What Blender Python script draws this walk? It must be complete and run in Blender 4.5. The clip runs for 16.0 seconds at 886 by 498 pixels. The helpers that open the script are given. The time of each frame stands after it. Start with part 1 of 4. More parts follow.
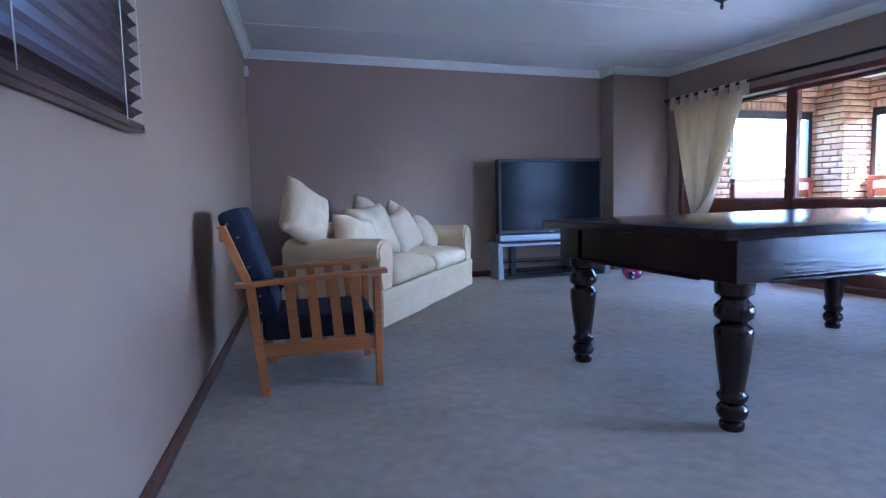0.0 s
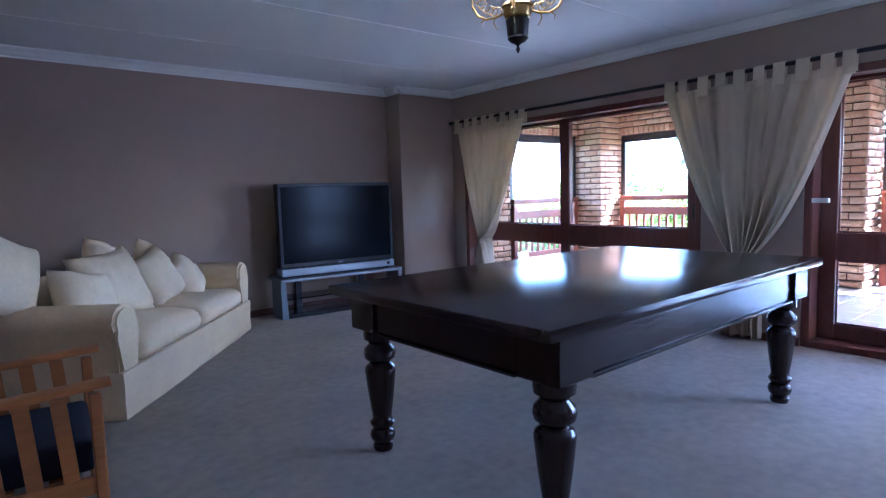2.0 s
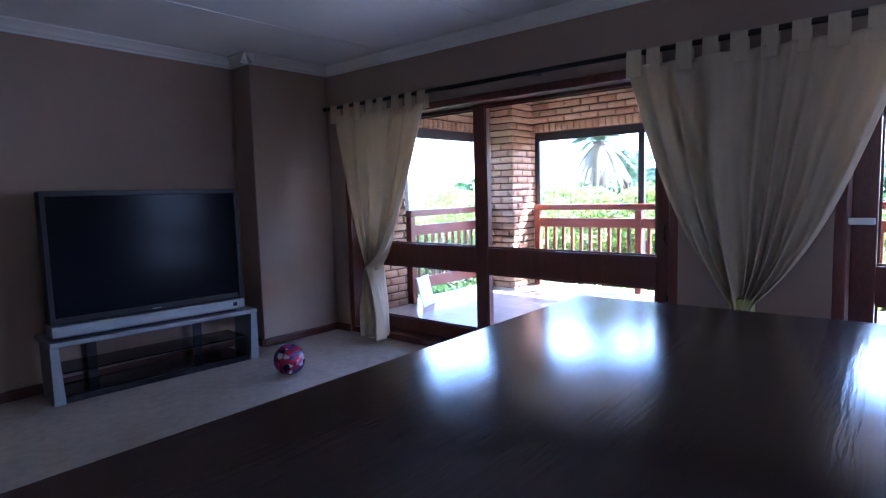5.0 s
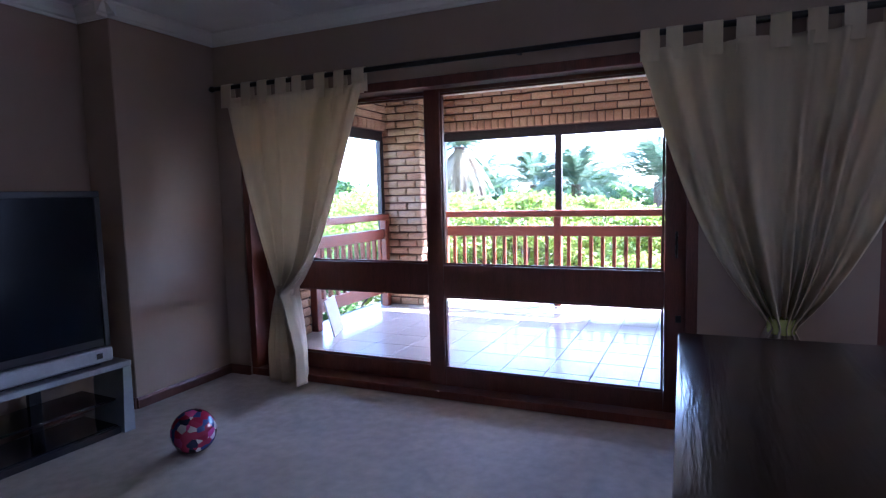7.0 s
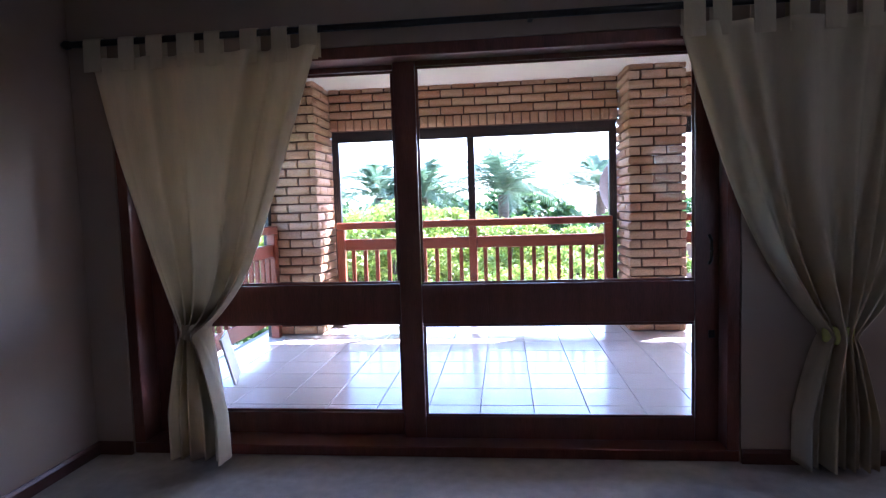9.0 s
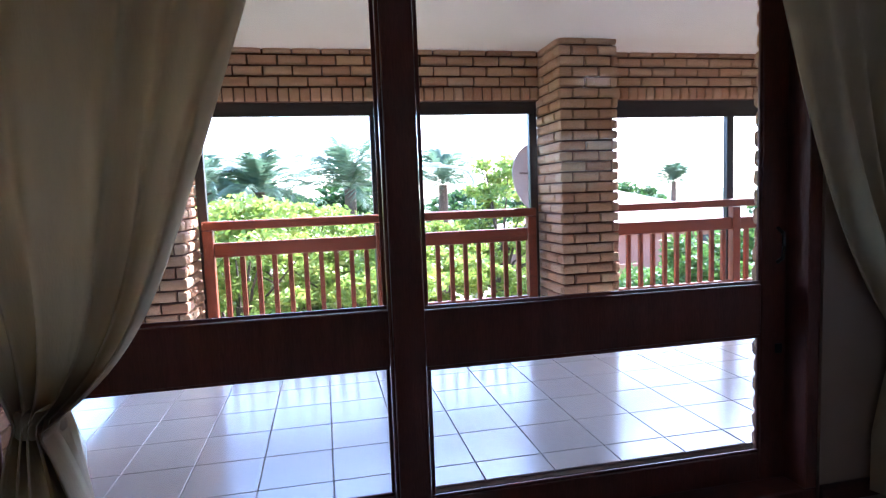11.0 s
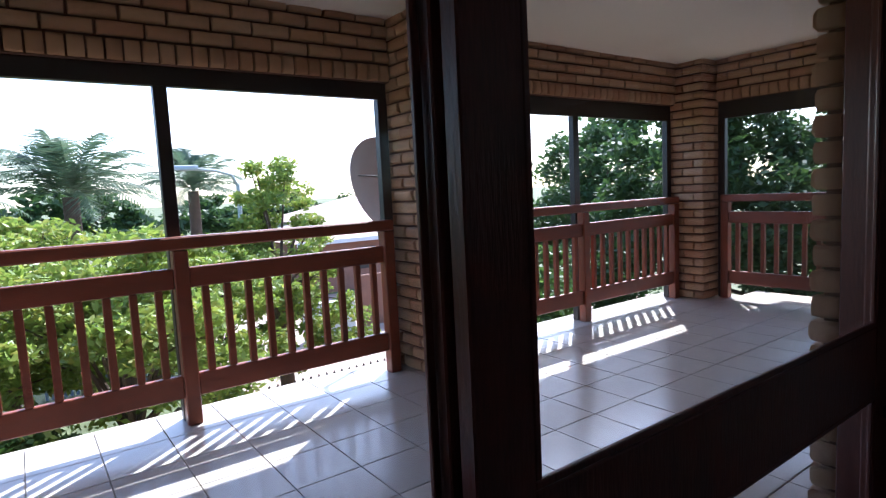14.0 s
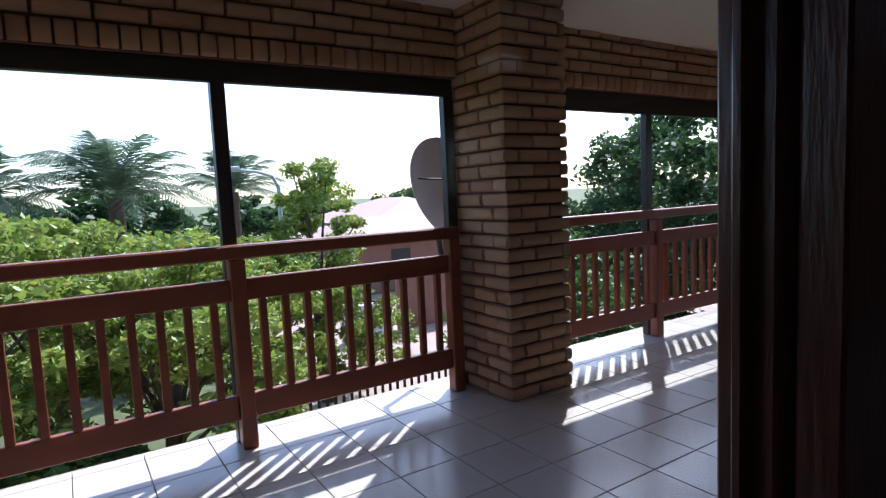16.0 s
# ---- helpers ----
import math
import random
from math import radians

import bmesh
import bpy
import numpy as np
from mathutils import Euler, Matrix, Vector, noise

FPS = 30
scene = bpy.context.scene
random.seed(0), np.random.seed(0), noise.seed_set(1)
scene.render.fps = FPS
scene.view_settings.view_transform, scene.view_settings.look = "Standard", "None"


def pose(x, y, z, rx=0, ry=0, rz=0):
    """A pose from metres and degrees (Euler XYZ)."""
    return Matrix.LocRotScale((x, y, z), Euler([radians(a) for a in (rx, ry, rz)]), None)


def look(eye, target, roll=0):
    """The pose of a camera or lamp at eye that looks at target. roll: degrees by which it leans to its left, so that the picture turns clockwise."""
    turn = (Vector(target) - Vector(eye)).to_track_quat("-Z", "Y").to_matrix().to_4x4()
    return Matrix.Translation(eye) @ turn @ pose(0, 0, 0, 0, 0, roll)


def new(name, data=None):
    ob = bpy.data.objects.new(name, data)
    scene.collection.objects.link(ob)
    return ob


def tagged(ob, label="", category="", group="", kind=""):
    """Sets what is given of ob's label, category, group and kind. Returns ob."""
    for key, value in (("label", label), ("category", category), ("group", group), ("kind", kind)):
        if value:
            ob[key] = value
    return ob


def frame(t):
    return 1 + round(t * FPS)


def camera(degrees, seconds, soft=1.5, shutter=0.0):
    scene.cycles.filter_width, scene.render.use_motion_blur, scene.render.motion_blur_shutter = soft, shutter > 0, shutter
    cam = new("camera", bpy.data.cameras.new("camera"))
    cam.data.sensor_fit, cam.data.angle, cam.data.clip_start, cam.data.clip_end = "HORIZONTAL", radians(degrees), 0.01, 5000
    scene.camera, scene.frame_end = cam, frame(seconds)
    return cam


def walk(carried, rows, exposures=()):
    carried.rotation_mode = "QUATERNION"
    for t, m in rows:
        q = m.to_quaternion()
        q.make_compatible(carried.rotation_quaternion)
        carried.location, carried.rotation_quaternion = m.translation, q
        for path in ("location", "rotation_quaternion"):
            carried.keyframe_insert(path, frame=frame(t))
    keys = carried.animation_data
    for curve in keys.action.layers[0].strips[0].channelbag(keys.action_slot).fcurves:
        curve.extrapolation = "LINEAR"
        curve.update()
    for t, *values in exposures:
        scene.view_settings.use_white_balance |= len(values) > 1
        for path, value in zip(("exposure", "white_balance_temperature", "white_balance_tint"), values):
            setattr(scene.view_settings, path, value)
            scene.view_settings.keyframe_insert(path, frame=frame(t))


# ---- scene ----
cam = camera(74.8, 16.0, soft=1.25)
PATH = [
    (0, (-0.259, -0.117, 0.992), (0.35, 1.779, 0.817), -1.4),
    (0.5, (-0.207, 0.0, 1.034), (0.583, 1.828, 0.852), -1.4),
    (1, (-0.124, 0.144, 1.105), (0.8, 1.905, 0.926), -1.4),
    (1.5, (-0.041, 0.288, 1.183), (1.011, 1.979, 1.004), -1.3),
    (2, (0.054, 0.431, 1.285), (1.293, 1.989, 1.094), -1.7),
    (2.5, (0.248, 0.604, 1.322), (1.604, 2.061, 1.124), -1.8),
    (3, (0.466, 0.83, 1.352), (1.879, 2.23, 1.146), -1.8),
    (3.5, (0.681, 1.038, 1.351), (2.133, 2.399, 1.15), -1.8),
    (4, (0.959, 1.274, 1.351), (2.43, 2.614, 1.149), -1.8),
    (4.2, (1.057, 1.37, 1.356), (2.53, 2.708, 1.154), -1.7),
    (6.3, (1.5, 2.56, 1.348), (3.193, 3.609, 1.169), -1.5),
    (6.5, (1.527, 2.695, 1.353), (3.258, 3.681, 1.172), -1.4),
    (7, (1.606, 3.002, 1.365), (3.424, 3.815, 1.179), -1.4),
    (7.5, (1.641, 3.303, 1.367), (3.526, 3.945, 1.181), -1.6),
    (8, (1.788, 3.595, 1.355), (3.719, 4.079, 1.166), -1.7),
    (10.5, (2.804, 4.785, 1.259), (4.787, 4.564, 1.121), -2.2),
    (11, (3.118, 4.925, 1.301), (5.07, 4.529, 1.118), -2.2),
    (11.5, (3.396, 5.056, 1.304), (5.31, 4.506, 1.121), -2.3),
    (12, (3.673, 5.15, 1.301), (5.53, 4.431, 1.117), -2.5),
    (12.5, (3.936, 5.148, 1.304), (5.735, 4.293, 1.119), -2.7),
    (13, (4.172, 5.145, 1.318), (5.913, 4.179, 1.131), -2.9),
    (13.5, (4.384, 5.159, 1.324), (6.055, 4.076, 1.134), -3.0),
    (14, (4.557, 5.176, 1.351), (6.164, 4.002, 1.149), -2.8),
    (14.5, (4.725, 5.222, 1.407), (6.304, 4.017, 1.18), -2.4),
    (15, (4.845, 5.249, 1.393), (6.404, 4.016, 1.177), -2.5),
    (15.5, (4.922, 5.209, 1.362), (6.501, 3.995, 1.185), -2.8),
    (16, (4.957, 5.188, 1.385), (6.627, 4.1, 1.191), -2.6),
]

EXPOSURES = [(0.0, 5.6, 4330, 23), (1.0, 5.4, 4400, 25), (2.5, 4.85, 4540, 27), (4.0, 4.45, 4600, 30), (6.5, 4.3, 4900, 34), (8.0, 4.15, 5000, 33), (10.5, 3.75, 5250, 25), (11.5, 3.45, 5320, 24), (12.5, 2.9, 5500, 23), (13.5, 2.25, 5580, 23), (14.5, 1.75, 5600, 23), (16.0, 1.3, 5600, 22)]
walk(cam, [(t, look(eye, target, roll)) for t, eye, target, roll in PATH], EXPOSURES)

# ---- world, sun, light ----
SUN_WAY = Vector((0.61, -0.73, 1.0)).normalized()
world = bpy.data.worlds.new("sky")
scene.world = world
world.use_nodes = True
wn = world.node_tree.nodes
sky = wn.new("ShaderNodeTexSky")
sky.sky_type = "NISHITA"
sky.sun_disc = False
sky.sun_elevation = math.asin(SUN_WAY.z)
sky.sun_rotation = math.atan2(SUN_WAY.x, SUN_WAY.y)
sky.air_density, sky.dust_density, sky.ozone_density = 1.0, 1.4, 1.0
wn["Background"].inputs["Strength"].default_value = 0.15
world.node_tree.links.new(sky.outputs[0], wn["Background"].inputs["Color"])

sun = new("sun", bpy.data.lights.new("sun", "SUN"))
sun.data.energy, sun.data.angle, sun.data.color = 4.0, radians(0.5), (1.0, 0.95, 0.86)
sun.matrix_world = look(SUN_WAY * 30, (0, 0, 0))


def daylight(x, y, z, way, width, height, power):
    """Sky light that enters at an opening."""
    lamp = new("daylight", bpy.data.lights.new("daylight", "AREA"))
    lamp.data.shape, lamp.data.size, lamp.data.size_y = "RECTANGLE", width, height
    lamp.data.energy, lamp.data.color = power, (0.78, 0.88, 1.0)
    lamp.matrix_world = look((x, y, z), (x + way[0], y + way[1], z + way[2]))
    return lamp


daylight(5.33, -0.25, 1.15, (-1, 0.25, 0.05), 1.5, 1.8, 2.7)

# ---- materials ----


def material(name, color, rough=0.6, metal=0.0, spread=0.12, scale=8.0, bump=0.0, bump_scale=60.0, per=None, gloss=0.0, wear=0.0, wear_color=(0.1, 0.1, 0.1), wear_scale=1.5, stretch=(1, 1, 1), coat=0.0):
    """A procedural surface: base colour with variation at two scales, roughness variation and fine relief."""
    mat = bpy.data.materials.new(name)
    mat.use_nodes = True
    nt = mat.node_tree
    n, link = nt.nodes, nt.links.new
    bsdf = n["Principled BSDF"]
    bsdf.inputs["Roughness"].default_value = rough
    bsdf.inputs["Metallic"].default_value = metal
    if coat:
        bsdf.inputs["Coat Weight"].default_value = coat
        bsdf.inputs["Coat Roughness"].default_value = 0.08
    tc = n.new("ShaderNodeTexCoord")
    mp = n.new("ShaderNodeMapping")
    mp.inputs["Scale"].default_value = stretch
    link(tc.outputs["Object"], mp.inputs["Vector"])

    def noise_at(s, detail=4.0):
        t = n.new("ShaderNodeTexNoise")
        t.inputs["Scale"].default_value = s
        t.inputs["Detail"].default_value = detail
        link(mp.outputs["Vector"], t.inputs["Vector"])
        return t.outputs["Fac"]

    ramp = n.new("ShaderNodeValToRGB")
    lo = tuple(c * (1 - spread) for c in color) + (1,)
    hi = tuple(min(1, c * (1 + spread)) for c in color) + (1,)
    ramp.color_ramp.elements[0].color, ramp.color_ramp.elements[0].position = lo, 0.3
    ramp.color_ramp.elements[1].color, ramp.color_ramp.elements[1].position = hi, 0.7
    fine, broad = noise_at(scale * 9), noise_at(scale)
    mix = n.new("ShaderNodeMath")
    mix.operation = "ADD"
    half = n.new("ShaderNodeMath")
    half.operation = "MULTIPLY"
    half.inputs[1].default_value = 0.5
    link(fine, mix.inputs[0])
    link(broad, mix.inputs[1])
    link(mix.outputs[0], half.inputs[0])
    link(half.outputs[0], ramp.inputs["Fac"])
    out = ramp.outputs["Color"]
    if per:
        if per[0] == "object":
            src = n.new("ShaderNodeObjectInfo").outputs["Random"]
        else:
            src = n.new("ShaderNodeNewGeometry").outputs["Random Per Island"]
        r2 = n.new("ShaderNodeValToRGB")
        cols = per[1]
        while len(r2.color_ramp.elements) < len(cols):
            r2.color_ramp.elements.new(0.5)
        for i, c in enumerate(cols):
            r2.color_ramp.elements[i].position = i / (len(cols) - 1)
            r2.color_ramp.elements[i].color = (*c, 1)
        link(src, r2.inputs["Fac"])
        m = n.new("ShaderNodeMix")
        m.data_type, m.blend_type = "RGBA", "MIX"
        m.inputs[0].default_value = per[2]
        link(out, m.inputs[6])
        link(r2.outputs["Color"], m.inputs[7])
        out = m.outputs[2]
    if wear:
        w = n.new("ShaderNodeValToRGB")
        w.color_ramp.elements[0].position, w.color_ramp.elements[1].position = 0.52, 0.68
        w.color_ramp.elements[1].color = (wear, wear, wear, 1)
        link(noise_at(wear_scale, 6), w.inputs["Fac"])
        m = n.new("ShaderNodeMix")
        m.data_type = "RGBA"
        link(w.outputs["Color"], m.inputs[0])
        link(out, m.inputs[6])
        m.inputs[7].default_value = (*wear_color, 1)
        out = m.outputs[2]
    link(out, bsdf.inputs["Base Color"])
    if gloss:
        mr = n.new("ShaderNodeMapRange")
        mr.inputs["To Min"].default_value, mr.inputs["To Max"].default_value = rough - gloss, rough + gloss
        link(broad, mr.inputs["Value"])
        link(mr.outputs[0], bsdf.inputs["Roughness"])
    if bump:
        b = n.new("ShaderNodeBump")
        b.inputs["Strength"].default_value, b.inputs["Distance"].default_value = bump, 0.01
        link(noise_at(bump_scale, 5), b.inputs["Height"])
        link(b.outputs[0], bsdf.inputs["Normal"])
    return mat


def glass_material(name, tint=(0.92, 0.96, 0.95)):
    mat = bpy.data.materials.new(name)
    mat.use_nodes = True
    n, link = mat.node_tree.nodes, mat.node_tree.links.new
    n.remove(n["Principled BSDF"])
    clear, shine, mix, lw = n.new("ShaderNodeBsdfTransparent"), n.new("ShaderNodeBsdfGlossy"), n.new("ShaderNodeMixShader"), n.new("ShaderNodeLayerWeight")
    clear.inputs["Color"].default_value = (*tint, 1)
    shine.inputs["Roughness"].default_value = 0.01
    lw.inputs["Blend"].default_value = 0.5
    power, gain = n.new("ShaderNodeMath"), n.new("ShaderNodeMath")
    power.operation, gain.operation = "POWER", "MULTIPLY_ADD"
    power.inputs[1].default_value = 4.0
    gain.inputs[1].default_value, gain.inputs[2].default_value = 0.5, 0.015
    link(lw.outputs["Facing"], power.inputs[0])
    link(power.outputs[0], gain.inputs[0])
    link(gain.outputs[0], mix.inputs[0])
    link(clear.outputs[0], mix.inputs[1])
    link(shine.outputs[0], mix.inputs[2])
    link(mix.outputs[0], n["Material Output"].inputs["Surface"])
    return mat


def see_through(mat, share):
    """Lets some light through a thin leaf or cloth."""
    n, link = mat.node_tree.nodes, mat.node_tree.links.new
    bsdf = n["Principled BSDF"]
    trans, mix = n.new("ShaderNodeBsdfTranslucent"), n.new("ShaderNodeMixShader")
    mix.inputs[0].default_value = share
    link(bsdf.inputs["Base Color"].links[0].from_socket, trans.inputs["Color"])
    link(bsdf.outputs[0], mix.inputs[1])
    link(trans.outputs[0], mix.inputs[2])
    link(mix.outputs[0], n["Material Output"].inputs["Surface"])
    return mat


def leaf_material(name, cols):
    return see_through(material(name, cols[0], 0.55, per=("island", cols, 0.85), spread=0.2, scale=2.0), 0.4)


def glow_material(name, color, strength):
    mat = material(name, color, 0.4)
    bsdf = mat.node_tree.nodes["Principled BSDF"]
    bsdf.inputs["Emission Color"].default_value = (*color, 1)
    bsdf.inputs["Emission Strength"].default_value = strength
    return mat


M_WALL = material("wall_paint", (0.335, 0.24, 0.185), 0.5, spread=0.035, scale=1.2, bump=0.08, bump_scale=220, gloss=0.06)
M_CEIL = material("ceiling_paint", (0.78, 0.78, 0.77), 0.7, spread=0.03, scale=0.8, bump=0.05, bump_scale=120)
M_CORNICE = material("cornice_paint", (0.8, 0.8, 0.78), 0.55, spread=0.03, scale=3)
M_CARPET = material("carpet", (0.46, 0.39, 0.32), 0.95, spread=0.22, scale=1.6, bump=1.0, bump_scale=260, wear=0.25, wear_color=(0.38, 0.32, 0.255), wear_scale=0.9)
M_SKIRT = material("skirting_wood", (0.10, 0.035, 0.022), 0.4, spread=0.3, scale=6, stretch=(1, 0.15, 4))
M_DOORWOOD = material("meranti_door_wood", (0.14, 0.042, 0.028), 0.32, spread=0.35, scale=5, stretch=(4, 4, 0.5), bump=0.15, bump_scale=40, gloss=0.08)
M_TABLE = material("dark_stained_wood", (0.018, 0.009, 0.008), 0.17, spread=0.4, scale=4, stretch=(0.5, 6, 6), bump=0.1, bump_scale=14, gloss=0.05)
M_TABLE.node_tree.nodes["Principled BSDF"].inputs["Specular IOR Level"].default_value = 0.4
M_LEG = material("dark_turned_wood", (0.025, 0.013, 0.011), 0.16, spread=0.4, scale=6, stretch=(5, 5, 0.5), gloss=0.05)
M_PINE = material("pale_oak", (0.44, 0.175, 0.05), 0.38, spread=0.22, scale=7, stretch=(0.5, 6, 6), gloss=0.06)
M_NAVY = material("navy_fabric", (0.008, 0.010, 0.032), 0.85, spread=0.5, scale=10, bump=0.5, bump_scale=300)
M_NAVY_DOT = material("navy_fabric_motif", (0.11, 0.10, 0.11), 0.85)
M_SOFA = material("cream_slipcover", (0.80, 0.62, 0.39), 0.9, spread=0.07, scale=4, bump=0.35, bump_scale=25, wear=0.25, wear_color=(0.66, 0.51, 0.33), wear_scale=3)
M_PILLOW = material("cream_pillow_cotton", (0.80, 0.65, 0.45), 0.9, spread=0.08, scale=5, bump=0.4, bump_scale=18)
M_CURTAIN = see_through(material("cream_curtain_cotton", (0.70, 0.59, 0.43), 0.9, spread=0.08, scale=3, bump=0.25, bump_scale=160, stretch=(1, 1, 0.25)), 0.42)
M_TIE = material("yellow_green_tie", (0.55, 0.55, 0.16), 0.8)
M_ROD = material("dark_curtain_rod", (0.012, 0.009, 0.009), 0.35)
M_TVBLACK = material("tv_black_plastic", (0.012, 0.012, 0.014), 0.35)
M_SCREEN = material("tv_screen", (0.004, 0.006, 0.010), 0.16, spread=0.1)
M_SCREEN.node_tree.nodes["Principled BSDF"].inputs["Specular IOR Level"].default_value = 0.16
M_SILVER = material("silver_plastic", (0.36, 0.40, 0.45), 0.35, metal=0.5, spread=0.06)
M_DARKGLASS = material("smoked_shelf", (0.015, 0.015, 0.018), 0.12)
M_BRASS = material("aged_brass", (0.55, 0.36, 0.12), 0.28, metal=1.0, spread=0.25, scale=12)
M_BLACKWOOD = material("black_turned_wood", (0.02, 0.012, 0.01), 0.3)
M_WHITE = material("white_plastic", (0.75, 0.75, 0.72), 0.4, spread=0.03)
M_OPAL = glow_material("lit_opal_glass", (1.0, 0.9, 0.74), 0.3)
M_BLIND = material("dark_wood_blind_slat", (0.075, 0.045, 0.04), 0.3, spread=0.2, scale=6, stretch=(1, 0.2, 1))
M_CORD = material("blind_cord", (0.5, 0.47, 0.42), 0.8)
M_GLASS = glass_material("door_glass")
M_TILE = material("balcony_tile", (0.52, 0.47, 0.42), 0.2, spread=0.06, scale=3, per=("object", [(0.50, 0.45, 0.40), (0.58, 0.53, 0.47)], 0.5), gloss=0.06, wear=0.2, wear_color=(0.40, 0.35, 0.30), wear_scale=4)
M_GROUT = material("tile_grout", (0.28, 0.24, 0.20), 0.9)
BRICKS = [(0.47, 0.23, 0.125), (0.60, 0.38, 0.22), (0.53, 0.30, 0.165), (0.64, 0.44, 0.28), (0.42, 0.19, 0.105), (0.58, 0.35, 0.20)]
M_BRICK = material("clinker_brick", BRICKS[2], 0.85, spread=0.3, scale=5, per=("object", BRICKS, 0.7), bump=0.9, bump_scale=30, wear=0.35, wear_color=(0.26, 0.14, 0.09), wear_scale=7)
M_MORTAR = material("brown_mortar", (0.13, 0.062, 0.04), 0.95, spread=0.2, scale=9, bump=0.6, bump_scale=60)
M_RAILWOOD = material("oiled_railing_wood", (0.22, 0.05, 0.022), 0.4, spread=0.35, scale=5, stretch=(3, 0.6, 3), gloss=0.08, bump=0.15, bump_scale=50)
M_STEEL = material("dark_brown_steel", (0.022, 0.016, 0.016), 0.4, spread=0.2)
M_SOFFIT = material("balcony_soffit", (0.70, 0.64, 0.57), 0.75, spread=0.06, scale=1.5, wear=0.3, wear_color=(0.5, 0.42, 0.34), wear_scale=1.1)
M_CONCRETE = material("weathered_concrete", (0.34, 0.29, 0.23), 0.95, spread=0.3, scale=6, bump=0.7, bump_scale=40)
M_DISH = material("dish_grey_paint", (0.34, 0.32, 0.31), 0.6, spread=0.12, scale=6, wear=0.3, wear_color=(0.24, 0.2, 0.18), wear_scale=4)
M_RENDER = material("plain_outer_plaster", (0.45, 0.36, 0.28), 0.9, spread=0.1, scale=2, bump=0.3)
M_GRASS = material("lawn_ground", (0.09, 0.11, 0.04), 0.95, spread=0.5, scale=0.4, bump=0.8, bump_scale=8, wear=0.5, wear_color=(0.2, 0.15, 0.1), wear_scale=0.15)
M_PAVING = material("driveway_paving", (0.36, 0.26, 0.22), 0.9, spread=0.2, scale=3, bump=0.4, bump_scale=20)
M_ROOF = material("pink_brown_roof", (0.40, 0.27, 0.23), 0.8, spread=0.15, scale=2)
M_ROOFBLUE = material("pale_blue_roof", (0.35, 0.45, 0.48), 0.6, spread=0.1)
M_HOUSEWALL = material("brown_house_wall", (0.26, 0.13, 0.09), 0.9, spread=0.15, scale=3)
M_WHITEWALL = material("white_garden_wall", (0.62, 0.64, 0.66), 0.85, spread=0.08, scale=2)
M_FENCE = material("blue_grey_fence", (0.16, 0.20, 0.27), 0.6, spread=0.15)
M_GALV = material("galvanised_pole", (0.45, 0.47, 0.48), 0.5, metal=0.4, spread=0.1)
M_BARK = material("brown_bark", (0.10, 0.065, 0.045), 0.95, spread=0.4, scale=8, bump=1.0, bump_scale=20)
L_ACACIA = leaf_material("acacia_leaves", [(0.20, 0.30, 0.045), (0.31, 0.37, 0.065), (0.12, 0.20, 0.035), (0.38, 0.35, 0.075)])
L_DARK = leaf_material("dark_tree_leaves", [(0.03, 0.07, 0.02), (0.05, 0.10, 0.025), (0.07, 0.12, 0.03)])
L_PALM = leaf_material("palm_leaflets", [(0.07, 0.12, 0.07), (0.10, 0.16, 0.09), (0.14, 0.17, 0.10)])
L_DRY = leaf_material("dry_palm_leaflets", [(0.30, 0.24, 0.14), (0.22, 0.17, 0.10)])
L_SHRUB = leaf_material("shrub_leaves", [(0.07, 0.14, 0.03), (0.11, 0.19, 0.04), (0.05, 0.10, 0.02)])

# ---- mesh tools ----


def finish(ob, bm, mat, smooth=False, angle=40):
    me = ob.data
    bmesh.ops.recalc_face_normals(bm, faces=bm.faces[:])
    bm.to_mesh(me)
    bm.free()
    me.materials.append(mat)
    if smooth:
        me.shade_smooth()
        me.set_sharp_from_angle(angle=radians(angle))
    return ob


def part(name, bm, mat, parent=None, label="", smooth=False):
    """Links a bmesh as one mesh object, under a thing or part if given."""
    ob = new(name, bpy.data.meshes.new(name))
    finish(ob, bm, mat, smooth)
    if parent is not None:
        ob.parent = parent
    if label:
        tagged(ob, label)
    return ob


def thing(name, m, label, category, group="", kind=""):
    ob = new(name)
    ob.matrix_world = m
    ob.empty_display_size = 0.1
    return tagged(ob, label, category, group, kind)


def box(bm, x0, x1, y0, y1, z0, z1, bevel=0.0, m=None, seg=1):
    vs = [bm.verts.new(p) for p in ((x0, y0, z0), (x1, y0, z0), (x1, y1, z0), (x0, y1, z0), (x0, y0, z1), (x1, y0, z1), (x1, y1, z1), (x0, y1, z1))]
    fs = [bm.faces.new([vs[i] for i in q]) for q in ((3, 2, 1, 0), (4, 5, 6, 7), (0, 1, 5, 4), (1, 2, 6, 5), (2, 3, 7, 6), (3, 0, 4, 7))]
    if bevel:
        es = {e for f in fs for e in f.edges}
        got = bmesh.ops.bevel(bm, geom=list(es), offset=bevel, segments=seg, affect="EDGES", profile=0.6)
        vs = list({v for f in got["faces"] for v in f.verts} | {v for v in vs if v.is_valid})
    if m is not None:
        bmesh.ops.transform(bm, matrix=m, verts=vs)
    return bm


def boxed(*a, **k):
    return box(bmesh.new(), *a, **k)


